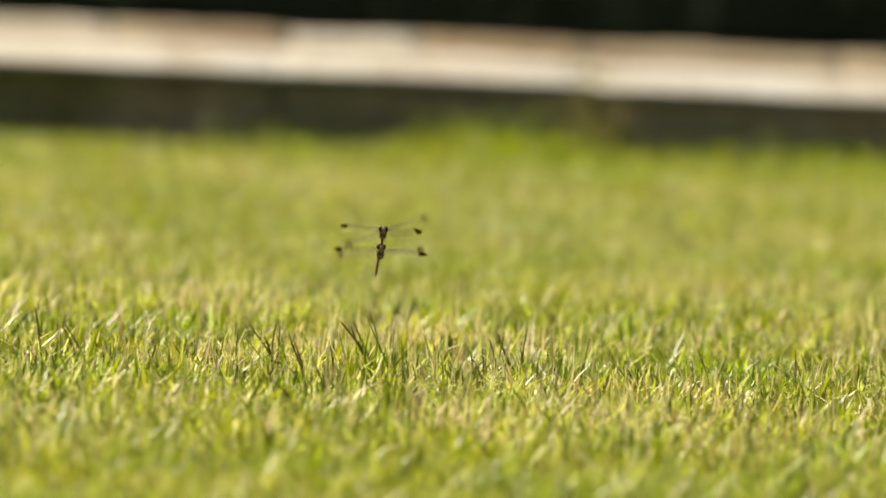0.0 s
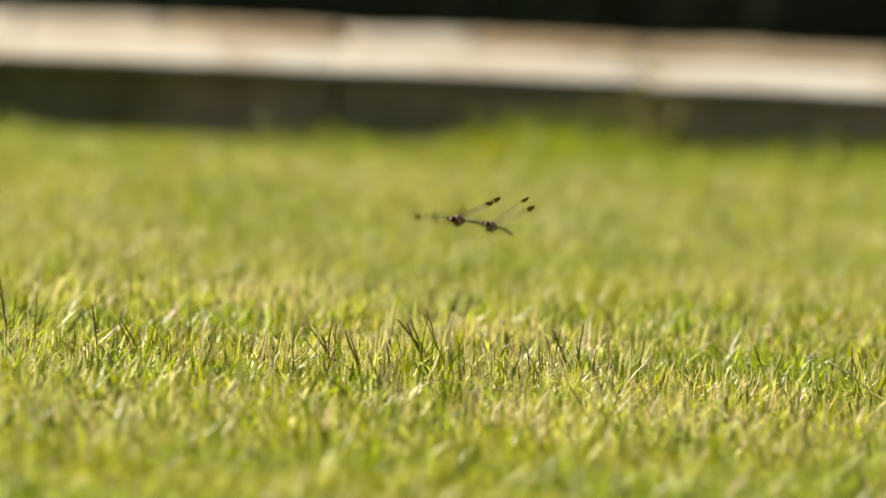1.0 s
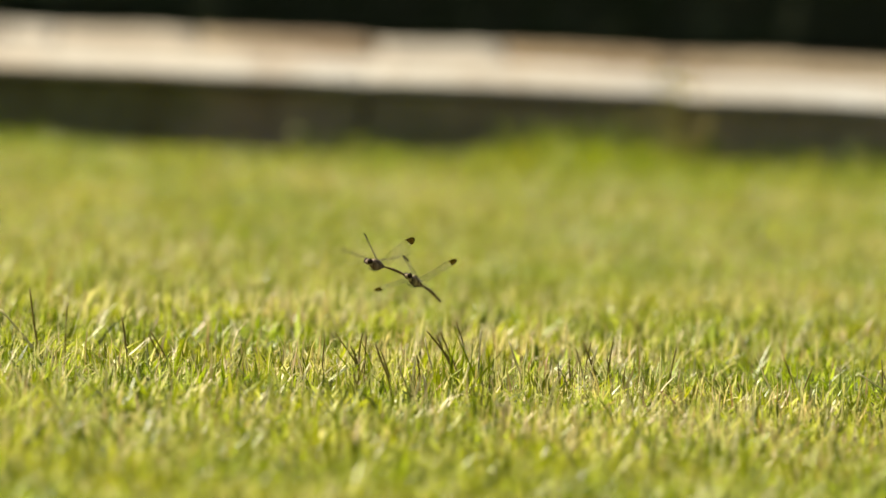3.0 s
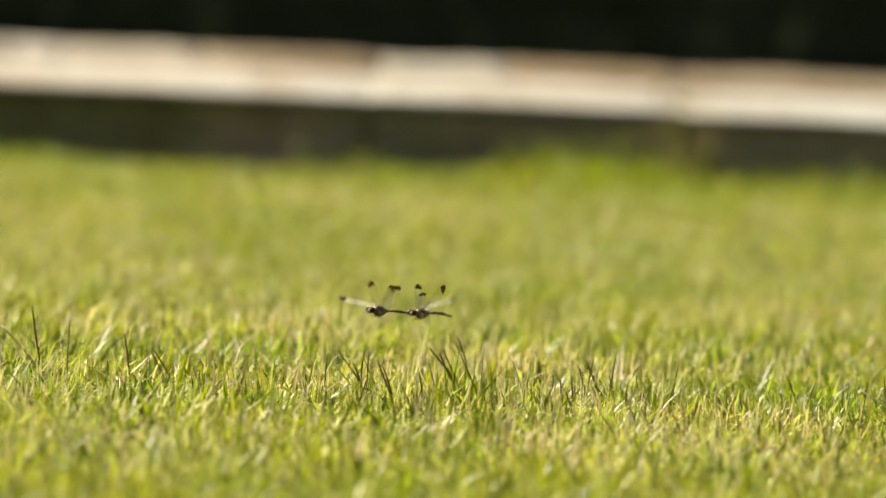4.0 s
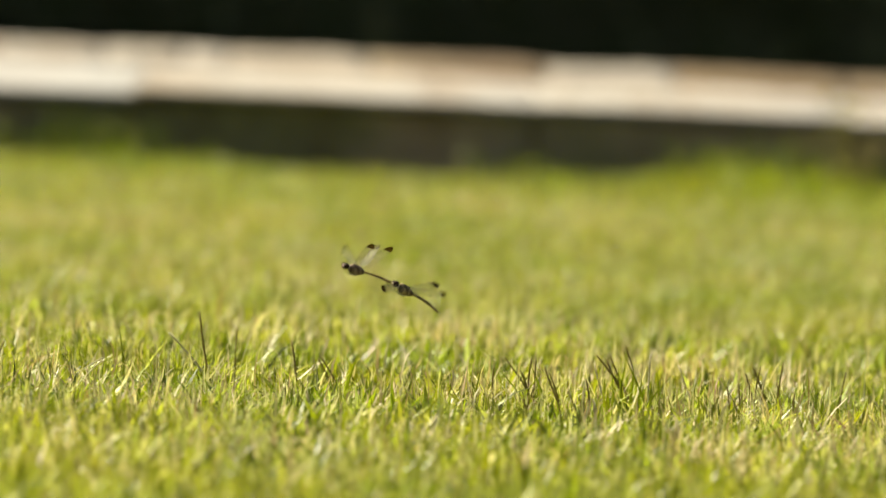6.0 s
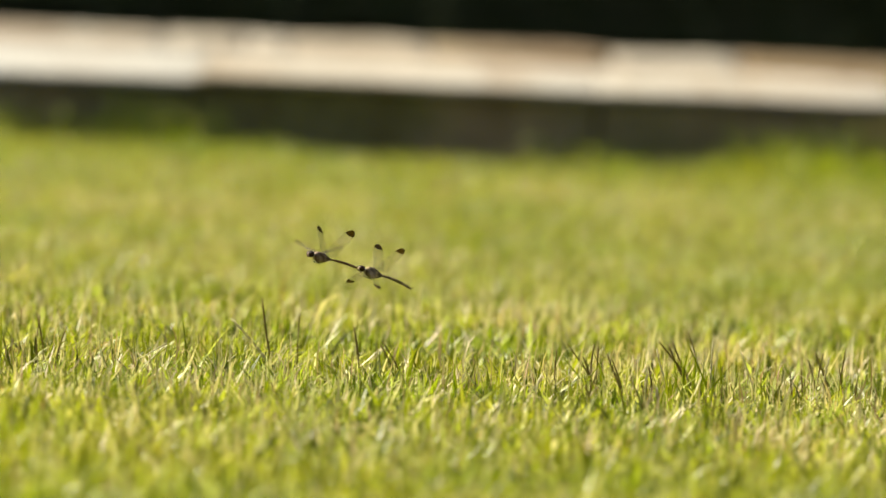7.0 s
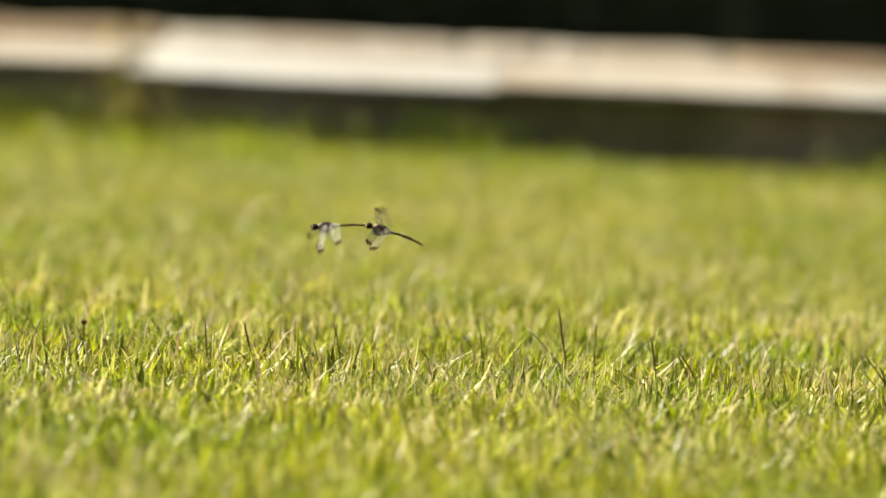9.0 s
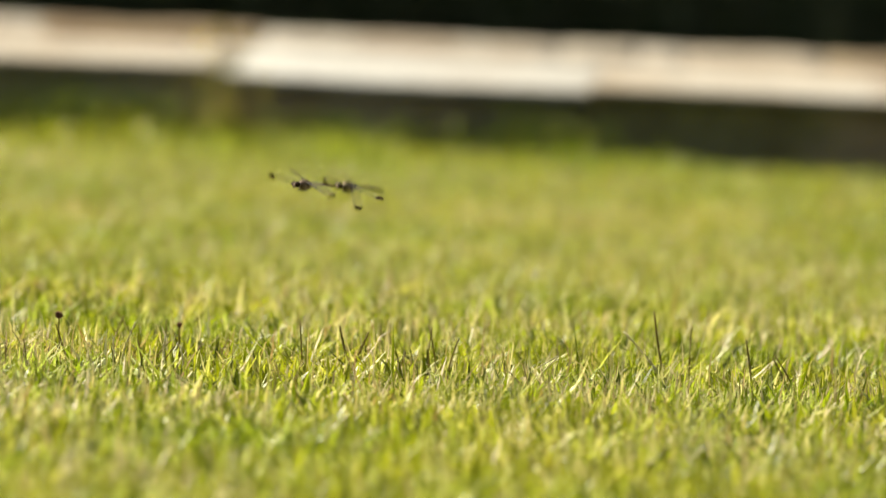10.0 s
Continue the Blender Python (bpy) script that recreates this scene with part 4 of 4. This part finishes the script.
def motions():
    # the pair: seconds, thorax place, turn
    walk(male, [(t, pose(*p)) for t, *p in [
        (0, 0.2126, 7.3181, 0.1192, 19.4, -0.0, 179.4),
        (0.1, 0.2054, 7.3189, 0.1239, 7.4, -0.0, 178.2),
        (0.2, 0.2033, 7.3181, 0.1084, 9.3, -0.0, 177.2),
        (0.3, 0.2045, 7.3160, 0.0891, 28.2, -0.0, 179.2),
        (0.4, 0.2037, 7.3189, 0.1320, 19.1, -0.0, 174.8),
        (0.5, 0.2035, 7.3198, 0.1437, 14.6, -0.0, -179.4),
        (0.6, 0.1996, 7.3197, 0.1440, 19.0, -0.0, 175.7),
        (0.7, 0.2046, 7.3191, 0.1372, 18.8, -0.0, 169.1),
        (0.8, 0.2202, 7.3171, 0.1032, 6.1, -0.0, 167.2),
        (0.9, 0.2320, 7.3141, 0.0852, 27.8, -0.0, 154.0),
        (1, 0.2260, 7.3164, 0.1271, 5.4, -0.0, 143.6),
        (1.1, 0.2184, 7.3172, 0.1485, -7.6, -0.0, 139.8),
        (1.2, 0.2148, 7.3173, 0.1510, 9.3, -0.0, 137.3),
        (1.3, 0.2178, 7.3173, 0.1535, 9.3, -0.0, 137.3),
        (1.4, 0.2229, 7.3157, 0.1369, -6.1, -0.0, 133.8),
        (1.5, 0.2185, 7.3133, 0.0991, 4.5, -0.0, 129.3),
        (1.6, 0.1998, 7.3124, 0.0929, 17.9, -0.0, 123.4),
        (1.7, 0.1908, 7.3154, 0.1159, 7.3, -0.0, 131.5),
        (1.8, 0.1881, 7.3148, 0.1153, 11.6, -0.0, 127.6),
        (1.9, 0.1854, 7.3150, 0.1178, 10.7, -0.0, 127.9),
        (2, 0.1827, 7.3153, 0.1100, -6.1, -0.0, 132.6),
        (2.1, 0.1664, 7.3152, 0.0885, -2.1, -0.0, 136.5),
        (2.2, 0.1537, 7.3154, 0.1030, 18.4, -0.0, 131.0),
        (2.3, 0.1622, 7.3149, 0.1026, 9.0, -0.0, 128.6),
        (2.4, 0.1690, 7.3139, 0.0728, 0.5, -0.0, 134.0),
        (2.5, 0.1740, 7.3148, 0.0949, 23.7, -0.0, 136.8),
        (2.6, 0.1684, 7.3179, 0.1485, -3.5, -0.0, 134.1),
        (2.7, 0.1583, 7.3183, 0.1624, -3.8, -0.0, 130.2),
        (2.9, 0.1432, 7.3172, 0.1203, 3.0, -0.0, 134.8),
        (3.1, 0.1482, 7.3156, 0.0937, 19.5, -0.0, 136.7),
        (3.3, 0.1405, 7.3175, 0.1309, -1.0, -0.0, 132.9),
        (3.5, 0.1444, 7.3163, 0.1095, 10.9, -0.0, 133.4),
        (3.65, 0.1488, 7.3176, 0.1416, -1.1, -0.0, 131.4),
        (3.8, 0.1521, 7.3172, 0.1436, -2.9, -0.0, 128.9),
        (3.9, 0.1540, 7.3161, 0.1217, -10.8, -0.0, 131.1),
        (4, 0.1471, 7.3150, 0.0793, 3.2, -0.0, 135.1),
        (4.1, 0.1360, 7.3152, 0.0996, 22.1, -0.0, 129.3),
        (4.2, 0.1205, 7.3152, 0.1299, 18.2, -0.0, 116.3),
        (4.3, 0.1106, 7.3165, 0.1379, 18.5, -0.0, 120.0),
        (4.4, 0.1070, 7.3164, 0.1334, 20.4, -0.0, 120.5),
        (4.5, 0.1057, 7.3160, 0.1435, 4.7, -0.0, 114.6),
        (4.6, 0.1052, 7.3152, 0.1417, -12.2, -0.0, 112.4),
        (4.7, 0.0867, 7.3178, 0.1324, -3.0, -0.0, 127.8),
        (4.8, 0.0767, 7.3191, 0.1430, 22.3, -0.0, 135.3),
        (4.9, 0.0834, 7.3190, 0.1369, 1.1, -0.0, 135.8),
        (5, 0.0871, 7.3162, 0.1074, -9.1, -0.0, 129.1),
        (5.1, 0.0669, 7.3148, 0.1000, 8.3, -0.0, 120.1),
        (5.2, 0.0419, 7.3172, 0.1410, 5.4, -0.0, 119.2),
        (5.3, 0.0285, 7.3174, 0.1516, -3.8, -0.0, 116.6),
        (5.4, 0.0153, 7.3169, 0.1248, -0.8, -0.0, 120.3),
        (5.5, -0.0016, 7.3148, 0.0916, 6.4, -0.0, 117.2),
        (5.6, -0.0170, 7.3173, 0.1333, 19.3, -0.0, 118.3),
        (5.7, -0.0069, 7.3178, 0.1514, 2.5, -0.0, 116.2),
        (5.8, 0.0109, 7.3147, 0.1305, -3.4, -0.0, 107.3),
        (5.9, 0.0196, 7.3136, 0.0903, 3.4, -0.0, 114.0),
        (6, 0.0077, 7.3157, 0.1081, 15.7, -0.0, 120.8),
        (6.1, 0.0046, 7.3168, 0.1441, -3.8, -0.0, 116.9),
        (6.2, 0.0079, 7.3157, 0.1319, -11.1, -0.0, 115.8),
        (6.4, -0.0110, 7.3158, 0.1189, -3.5, -0.0, 118.9),
        (6.6, -0.0306, 7.3144, 0.0902, 15.4, -0.0, 119.3),
        (6.8, -0.0463, 7.3165, 0.1318, -2.0, -0.0, 119.1),
        (7, -0.0626, 7.3153, 0.1040, 12.7, -0.0, 120.9),
        (7.15, -0.0747, 7.3163, 0.1311, 0.1, -0.0, 119.1),
        (7.3, -0.1310, 7.3172, 0.1406, 4.6, -0.0, 122.2),
        (7.4, -0.1372, 7.3140, 0.1090, -8.2, -0.0, 117.3),
        (7.5, -0.1668, 7.3121, 0.0902, 17.2, -0.0, 114.8),
        (7.6, -0.2001, 7.3149, 0.1260, 10.2, -0.0, 122.8),
        (7.7, -0.2064, 7.3148, 0.1378, 12.7, -0.0, 119.9),
        (7.8, -0.2033, 7.3153, 0.1364, 18.7, -0.0, 125.7),
        (7.9, -0.1900, 7.3129, 0.1048, 13.8, -0.0, 121.5),
        (8, -0.1838, 7.3108, 0.0664, 16.8, -0.0, 121.9),
        (8.1, -0.2021, 7.3124, 0.0994, 18.7, -0.0, 124.4),
        (8.2, -0.2195, 7.3133, 0.1415, 2.5, -0.0, 118.2),
        (8.3, -0.2318, 7.3128, 0.1447, 8.7, -0.0, 116.3),
        (8.4, -0.2315, 7.3134, 0.1425, 8.1, -0.0, 120.6),
        (8.5, -0.2250, 7.3109, 0.1171, -7.6, -0.0, 114.2),
        (8.6, -0.2323, 7.3092, 0.0788, 0.8, -0.0, 116.6),
        (8.7, -0.2606, 7.3100, 0.0932, 24.4, -0.0, 122.3),
        (8.8, -0.2712, 7.3116, 0.1267, 11.8, -0.0, 121.1),
        (8.9, -0.2748, 7.3114, 0.1315, 11.7, -0.0, 119.2),
        (9, -0.2743, 7.3110, 0.1233, -3.6, -0.0, 119.7),
        (9.1, -0.2808, 7.3089, 0.0967, -2.9, -0.0, 116.9),
        (9.2, -0.3059, 7.3094, 0.1058, 27.5, -0.0, 123.7),
        (9.3, -0.3165, 7.3111, 0.1295, 12.2, -0.0, 126.4),
        (9.4, -0.3190, 7.3112, 0.1317, 16.0, -0.0, 128.0),
        (9.5, -0.3212, 7.3104, 0.1305, 11.2, -0.0, 125.3),
        (9.6, -0.3182, 7.3112, 0.1380, 7.6, -0.0, 128.1),
        (9.7, -0.3160, 7.3109, 0.1254, 5.1, -0.0, 130.2),
        (9.8, -0.3204, 7.3094, 0.0916, 1.0, -0.0, 133.7),
        (9.9, -0.3489, 7.3097, 0.1109, 21.5, -0.0, 137.6),
        (10, -0.3597, 7.3119, 0.1515, 1.1, -0.0, 138.0),
    ]])
    walk(female, [(t, pose(*p)) for t, *p in [
        (0, 0.2123, 7.3570, 0.1026, 30.4, -0.0, -176.8),
        (0.1, 0.2063, 7.3609, 0.1183, 7.6, -0.0, -180.0),
        (0.2, 0.2054, 7.3598, 0.1015, 8.5, -0.0, 177.2),
        (0.3, 0.2048, 7.3537, 0.0694, 21.7, -0.0, -179.6),
        (0.4, 0.2074, 7.3581, 0.1162, 27.0, -0.0, 175.1),
        (0.5, 0.2022, 7.3608, 0.1331, 12.2, -0.0, -175.5),
        (0.6, 0.2026, 7.3586, 0.1277, 29.9, -0.0, 176.0),
        (0.7, 0.2120, 7.3568, 0.1200, 36.0, -0.0, 171.0),
        (0.8, 0.2287, 7.3584, 0.0984, 7.4, -0.0, 173.5),
        (0.9, 0.2481, 7.3485, 0.0658, 20.8, -0.0, 161.6),
        (1, 0.2512, 7.3505, 0.1220, 10.3, -0.0, 149.1),
        (1.1, 0.2461, 7.3494, 0.1544, -7.4, -0.0, 144.0),
        (1.2, 0.2428, 7.3483, 0.1424, 17.4, -0.0, 146.6),
        (1.3, 0.2459, 7.3486, 0.1461, 10.9, -0.0, 146.9),
        (1.4, 0.2527, 7.3460, 0.1412, -3.5, -0.0, 147.2),
        (1.5, 0.2522, 7.3398, 0.0958, 3.9, -0.0, 133.1),
        (1.6, 0.2347, 7.3340, 0.0791, 19.1, -0.0, 125.8),
        (1.7, 0.2244, 7.3413, 0.1096, 11.4, -0.0, 124.5),
        (1.8, 0.2216, 7.3392, 0.1044, 23.1, -0.0, 129.7),
        (1.9, 0.2187, 7.3399, 0.1075, 22.3, -0.0, 131.6),
        (2, 0.2152, 7.3430, 0.1123, 6.4, -0.0, 131.5),
        (2.1, 0.1952, 7.3464, 0.0917, -9.6, -0.0, 146.3),
        (2.2, 0.1826, 7.3403, 0.0850, 42.0, -0.0, 139.6),
        (2.3, 0.1953, 7.3407, 0.0941, 17.7, -0.0, 133.7),
        (2.4, 0.2007, 7.3428, 0.0720, 3.3, -0.0, 134.7),
        (2.5, 0.1988, 7.3420, 0.0739, 43.9, -0.0, 150.0),
        (2.6, 0.1995, 7.3473, 0.1516, -5.0, -0.0, 138.7),
        (2.7, 0.1918, 7.3450, 0.1665, -9.2, -0.0, 131.1),
        (2.9, 0.1748, 7.3458, 0.1171, 8.1, -0.0, 131.5),
        (3.1, 0.1749, 7.3437, 0.0763, 34.9, -0.0, 143.9),
        (3.3, 0.1729, 7.3456, 0.1326, -5.2, -0.0, 132.7),
        (3.5, 0.1760, 7.3437, 0.1002, 16.3, -0.0, 131.4),
        (3.65, 0.1823, 7.3445, 0.1430, -3.4, -0.0, 128.8),
        (3.8, 0.1869, 7.3425, 0.1455, -0.4, -0.0, 125.7),
        (3.9, 0.1870, 7.3426, 0.1296, -8.2, -0.0, 129.9),
        (4, 0.1781, 7.3445, 0.0771, 2.4, -0.0, 136.2),
        (4.1, 0.1666, 7.3400, 0.0826, 24.7, -0.0, 136.3),
        (4.2, 0.1578, 7.3321, 0.1158, 20.3, -0.0, 118.6),
        (4.3, 0.1472, 7.3328, 0.1224, 27.4, -0.0, 105.7),
        (4.4, 0.1413, 7.3325, 0.1142, 43.3, -0.0, 107.9),
        (4.5, 0.1459, 7.3271, 0.1365, 22.9, 0.0, 87.3),
        (4.6, 0.1451, 7.3298, 0.1508, -10.3, -0.0, 112.9),
        (4.7, 0.1221, 7.3421, 0.1347, -2.4, -0.0, 123.1),
        (4.8, 0.1029, 7.3469, 0.1245, 32.5, -0.0, 149.7),
        (4.9, 0.1143, 7.3481, 0.1336, 13.7, -0.0, 133.1),
        (5, 0.1208, 7.3413, 0.1165, -19.4, -0.0, 127.9),
        (5.1, 0.1052, 7.3340, 0.0945, 4.4, -0.0, 115.5),
        (5.2, 0.0809, 7.3343, 0.1350, 15.6, -0.0, 106.6),
        (5.3, 0.0684, 7.3338, 0.1552, -7.0, -0.0, 109.4),
        (5.4, 0.0547, 7.3338, 0.1247, 3.5, -0.0, 102.5),
        (5.5, 0.0381, 7.3315, 0.0878, 1.3, -0.0, 109.5),
        (5.6, 0.0185, 7.3340, 0.1159, 35.6, -0.0, 115.8),
        (5.7, 0.0336, 7.3320, 0.1485, 7.8, -0.0, 99.5),
        (5.8, 0.0527, 7.3266, 0.1320, 3.1, -0.0, 111.6),
        (5.9, 0.0601, 7.3285, 0.0865, 10.3, -0.0, 108.5),
        (6, 0.0438, 7.3345, 0.0941, 27.2, -0.0, 117.5),
        (6.1, 0.0446, 7.3335, 0.1463, 0.3, -0.0, 109.9),
        (6.2, 0.0476, 7.3317, 0.1388, -2.4, -0.0, 110.2),
        (6.4, 0.0282, 7.3339, 0.1203, 3.9, -0.0, 111.8),
        (6.6, 0.0061, 7.3323, 0.0765, 26.6, -0.0, 116.0),
        (6.8, -0.0071, 7.3349, 0.1337, -2.9, -0.0, 113.0),
        (7, -0.0250, 7.3336, 0.0935, 17.5, -0.0, 111.2),
        (7.15, -0.0351, 7.3333, 0.1296, 7.8, -0.0, 105.4),
        (7.3, -0.0926, 7.3345, 0.1351, 15.2, -0.0, 100.4),
        (7.4, -0.0981, 7.3304, 0.1172, -17.1, -0.0, 108.6),
        (7.5, -0.1280, 7.3275, 0.0786, 10.5, -0.0, 112.2),
        (7.6, -0.1627, 7.3335, 0.1165, 19.4, -0.0, 106.9),
        (7.7, -0.1695, 7.3333, 0.1259, 25.0, -0.0, 116.7),
        (7.8, -0.1693, 7.3336, 0.1192, 36.9, -0.0, 104.5),
        (7.9, -0.1527, 7.3318, 0.0937, 17.0, -0.0, 112.9),
        (8, -0.1483, 7.3326, 0.0551, 10.0, -0.0, 129.5),
        (8.1, -0.1678, 7.3344, 0.0851, 19.9, -0.0, 126.9),
        (8.2, -0.1804, 7.3319, 0.1413, -5.7, -0.0, 116.5),
        (8.3, -0.1926, 7.3302, 0.1382, 8.7, -0.0, 116.2),
        (8.4, -0.1931, 7.3318, 0.1351, 14.7, -0.0, 109.8),
        (8.5, -0.1847, 7.3264, 0.1231, -7.8, -0.0, 111.5),
        (8.6, -0.1924, 7.3259, 0.0805, -10.4, -0.0, 110.7),
        (8.7, -0.2268, 7.3285, 0.0737, 32.3, -0.0, 117.8),
        (8.8, -0.2331, 7.3295, 0.1174, 13.7, -0.0, 107.8),
        (8.9, -0.2372, 7.3289, 0.1201, 25.6, -0.0, 111.6),
        (9, -0.2351, 7.3277, 0.1223, 15.7, -0.0, 103.1),
        (9.1, -0.2415, 7.3262, 0.1014, -14.9, -0.0, 113.9),
        (9.2, -0.2727, 7.3262, 0.0842, 34.8, -0.0, 107.2),
        (9.3, -0.2813, 7.3334, 0.1191, 18.3, -0.0, 119.3),
        (9.4, -0.2847, 7.3334, 0.1187, 21.0, -0.0, 117.1),
        (9.5, -0.2851, 7.3297, 0.1191, 27.2, -0.0, 105.6),
        (9.6, -0.2831, 7.3337, 0.1291, 23.7, -0.0, 114.4),
        (9.7, -0.2820, 7.3361, 0.1192, 17.6, -0.0, 123.8),
        (9.8, -0.2880, 7.3375, 0.0909, 0.8, -0.0, 130.7),
        (9.9, -0.3218, 7.3370, 0.0925, 34.8, -0.0, 136.6),
        (10, -0.3294, 7.3419, 0.1502, 3.5, -0.0, 132.8),
    ]])
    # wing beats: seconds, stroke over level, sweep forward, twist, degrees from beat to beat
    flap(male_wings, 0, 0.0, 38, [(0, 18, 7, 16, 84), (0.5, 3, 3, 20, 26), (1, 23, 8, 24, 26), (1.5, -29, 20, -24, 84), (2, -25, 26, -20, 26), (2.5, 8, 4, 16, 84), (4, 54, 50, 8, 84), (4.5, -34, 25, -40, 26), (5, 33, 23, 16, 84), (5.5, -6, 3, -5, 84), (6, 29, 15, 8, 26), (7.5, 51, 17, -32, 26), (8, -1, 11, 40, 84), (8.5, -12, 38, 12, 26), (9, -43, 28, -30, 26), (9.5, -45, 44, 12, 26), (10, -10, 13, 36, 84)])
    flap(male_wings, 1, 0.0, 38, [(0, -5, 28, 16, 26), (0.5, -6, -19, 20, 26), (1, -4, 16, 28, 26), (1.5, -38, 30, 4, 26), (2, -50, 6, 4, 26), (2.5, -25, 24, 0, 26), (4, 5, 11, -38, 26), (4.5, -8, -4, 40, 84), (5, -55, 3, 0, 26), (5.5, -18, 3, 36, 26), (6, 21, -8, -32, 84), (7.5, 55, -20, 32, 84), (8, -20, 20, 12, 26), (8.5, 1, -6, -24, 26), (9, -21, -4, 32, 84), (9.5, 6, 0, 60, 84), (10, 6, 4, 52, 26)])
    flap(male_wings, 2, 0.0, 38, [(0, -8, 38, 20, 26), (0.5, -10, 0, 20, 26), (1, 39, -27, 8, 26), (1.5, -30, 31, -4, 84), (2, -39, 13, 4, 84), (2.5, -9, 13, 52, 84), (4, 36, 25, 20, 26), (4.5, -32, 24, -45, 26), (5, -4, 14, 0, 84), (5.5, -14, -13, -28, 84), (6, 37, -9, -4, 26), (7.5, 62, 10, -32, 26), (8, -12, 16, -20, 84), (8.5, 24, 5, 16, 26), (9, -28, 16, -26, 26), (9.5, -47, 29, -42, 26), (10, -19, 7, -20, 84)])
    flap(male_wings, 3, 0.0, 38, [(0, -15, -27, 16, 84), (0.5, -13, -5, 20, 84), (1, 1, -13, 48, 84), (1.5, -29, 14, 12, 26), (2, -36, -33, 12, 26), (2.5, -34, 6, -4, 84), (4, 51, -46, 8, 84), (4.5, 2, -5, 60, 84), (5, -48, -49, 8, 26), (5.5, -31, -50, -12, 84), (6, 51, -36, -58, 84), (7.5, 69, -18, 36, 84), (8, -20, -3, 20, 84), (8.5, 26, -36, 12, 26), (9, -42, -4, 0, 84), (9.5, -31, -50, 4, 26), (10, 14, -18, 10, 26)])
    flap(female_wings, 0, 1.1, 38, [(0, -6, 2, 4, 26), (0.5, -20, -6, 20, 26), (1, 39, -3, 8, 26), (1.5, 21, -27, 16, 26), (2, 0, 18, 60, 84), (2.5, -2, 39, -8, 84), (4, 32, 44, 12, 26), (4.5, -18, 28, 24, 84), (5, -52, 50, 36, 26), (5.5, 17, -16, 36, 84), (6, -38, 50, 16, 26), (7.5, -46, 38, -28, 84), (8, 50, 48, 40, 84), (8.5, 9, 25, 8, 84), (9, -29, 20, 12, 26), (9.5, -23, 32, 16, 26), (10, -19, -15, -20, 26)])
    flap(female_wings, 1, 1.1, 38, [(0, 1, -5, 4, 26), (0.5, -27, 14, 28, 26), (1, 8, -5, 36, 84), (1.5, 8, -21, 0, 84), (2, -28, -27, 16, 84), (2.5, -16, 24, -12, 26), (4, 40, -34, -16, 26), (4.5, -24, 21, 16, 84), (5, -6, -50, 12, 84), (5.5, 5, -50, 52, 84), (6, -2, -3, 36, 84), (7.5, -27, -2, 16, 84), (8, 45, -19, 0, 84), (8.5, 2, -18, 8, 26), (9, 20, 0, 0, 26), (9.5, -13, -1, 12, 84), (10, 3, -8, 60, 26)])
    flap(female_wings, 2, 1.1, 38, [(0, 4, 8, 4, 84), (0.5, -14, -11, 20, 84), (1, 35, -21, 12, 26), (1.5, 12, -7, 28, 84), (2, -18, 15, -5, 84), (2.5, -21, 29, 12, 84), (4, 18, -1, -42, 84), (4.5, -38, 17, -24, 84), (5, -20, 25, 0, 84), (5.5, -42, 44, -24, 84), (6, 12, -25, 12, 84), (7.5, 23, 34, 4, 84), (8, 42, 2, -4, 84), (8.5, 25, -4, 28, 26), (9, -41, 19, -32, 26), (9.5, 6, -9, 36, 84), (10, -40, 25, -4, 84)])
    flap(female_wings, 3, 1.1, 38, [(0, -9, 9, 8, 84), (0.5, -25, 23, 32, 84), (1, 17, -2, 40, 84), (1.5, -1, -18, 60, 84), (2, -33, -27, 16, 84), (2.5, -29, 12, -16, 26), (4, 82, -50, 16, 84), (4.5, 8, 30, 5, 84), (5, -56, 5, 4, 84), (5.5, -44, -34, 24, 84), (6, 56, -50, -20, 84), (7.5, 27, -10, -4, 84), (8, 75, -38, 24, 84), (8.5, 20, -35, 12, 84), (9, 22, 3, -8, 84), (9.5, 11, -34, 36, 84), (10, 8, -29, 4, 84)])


motions()
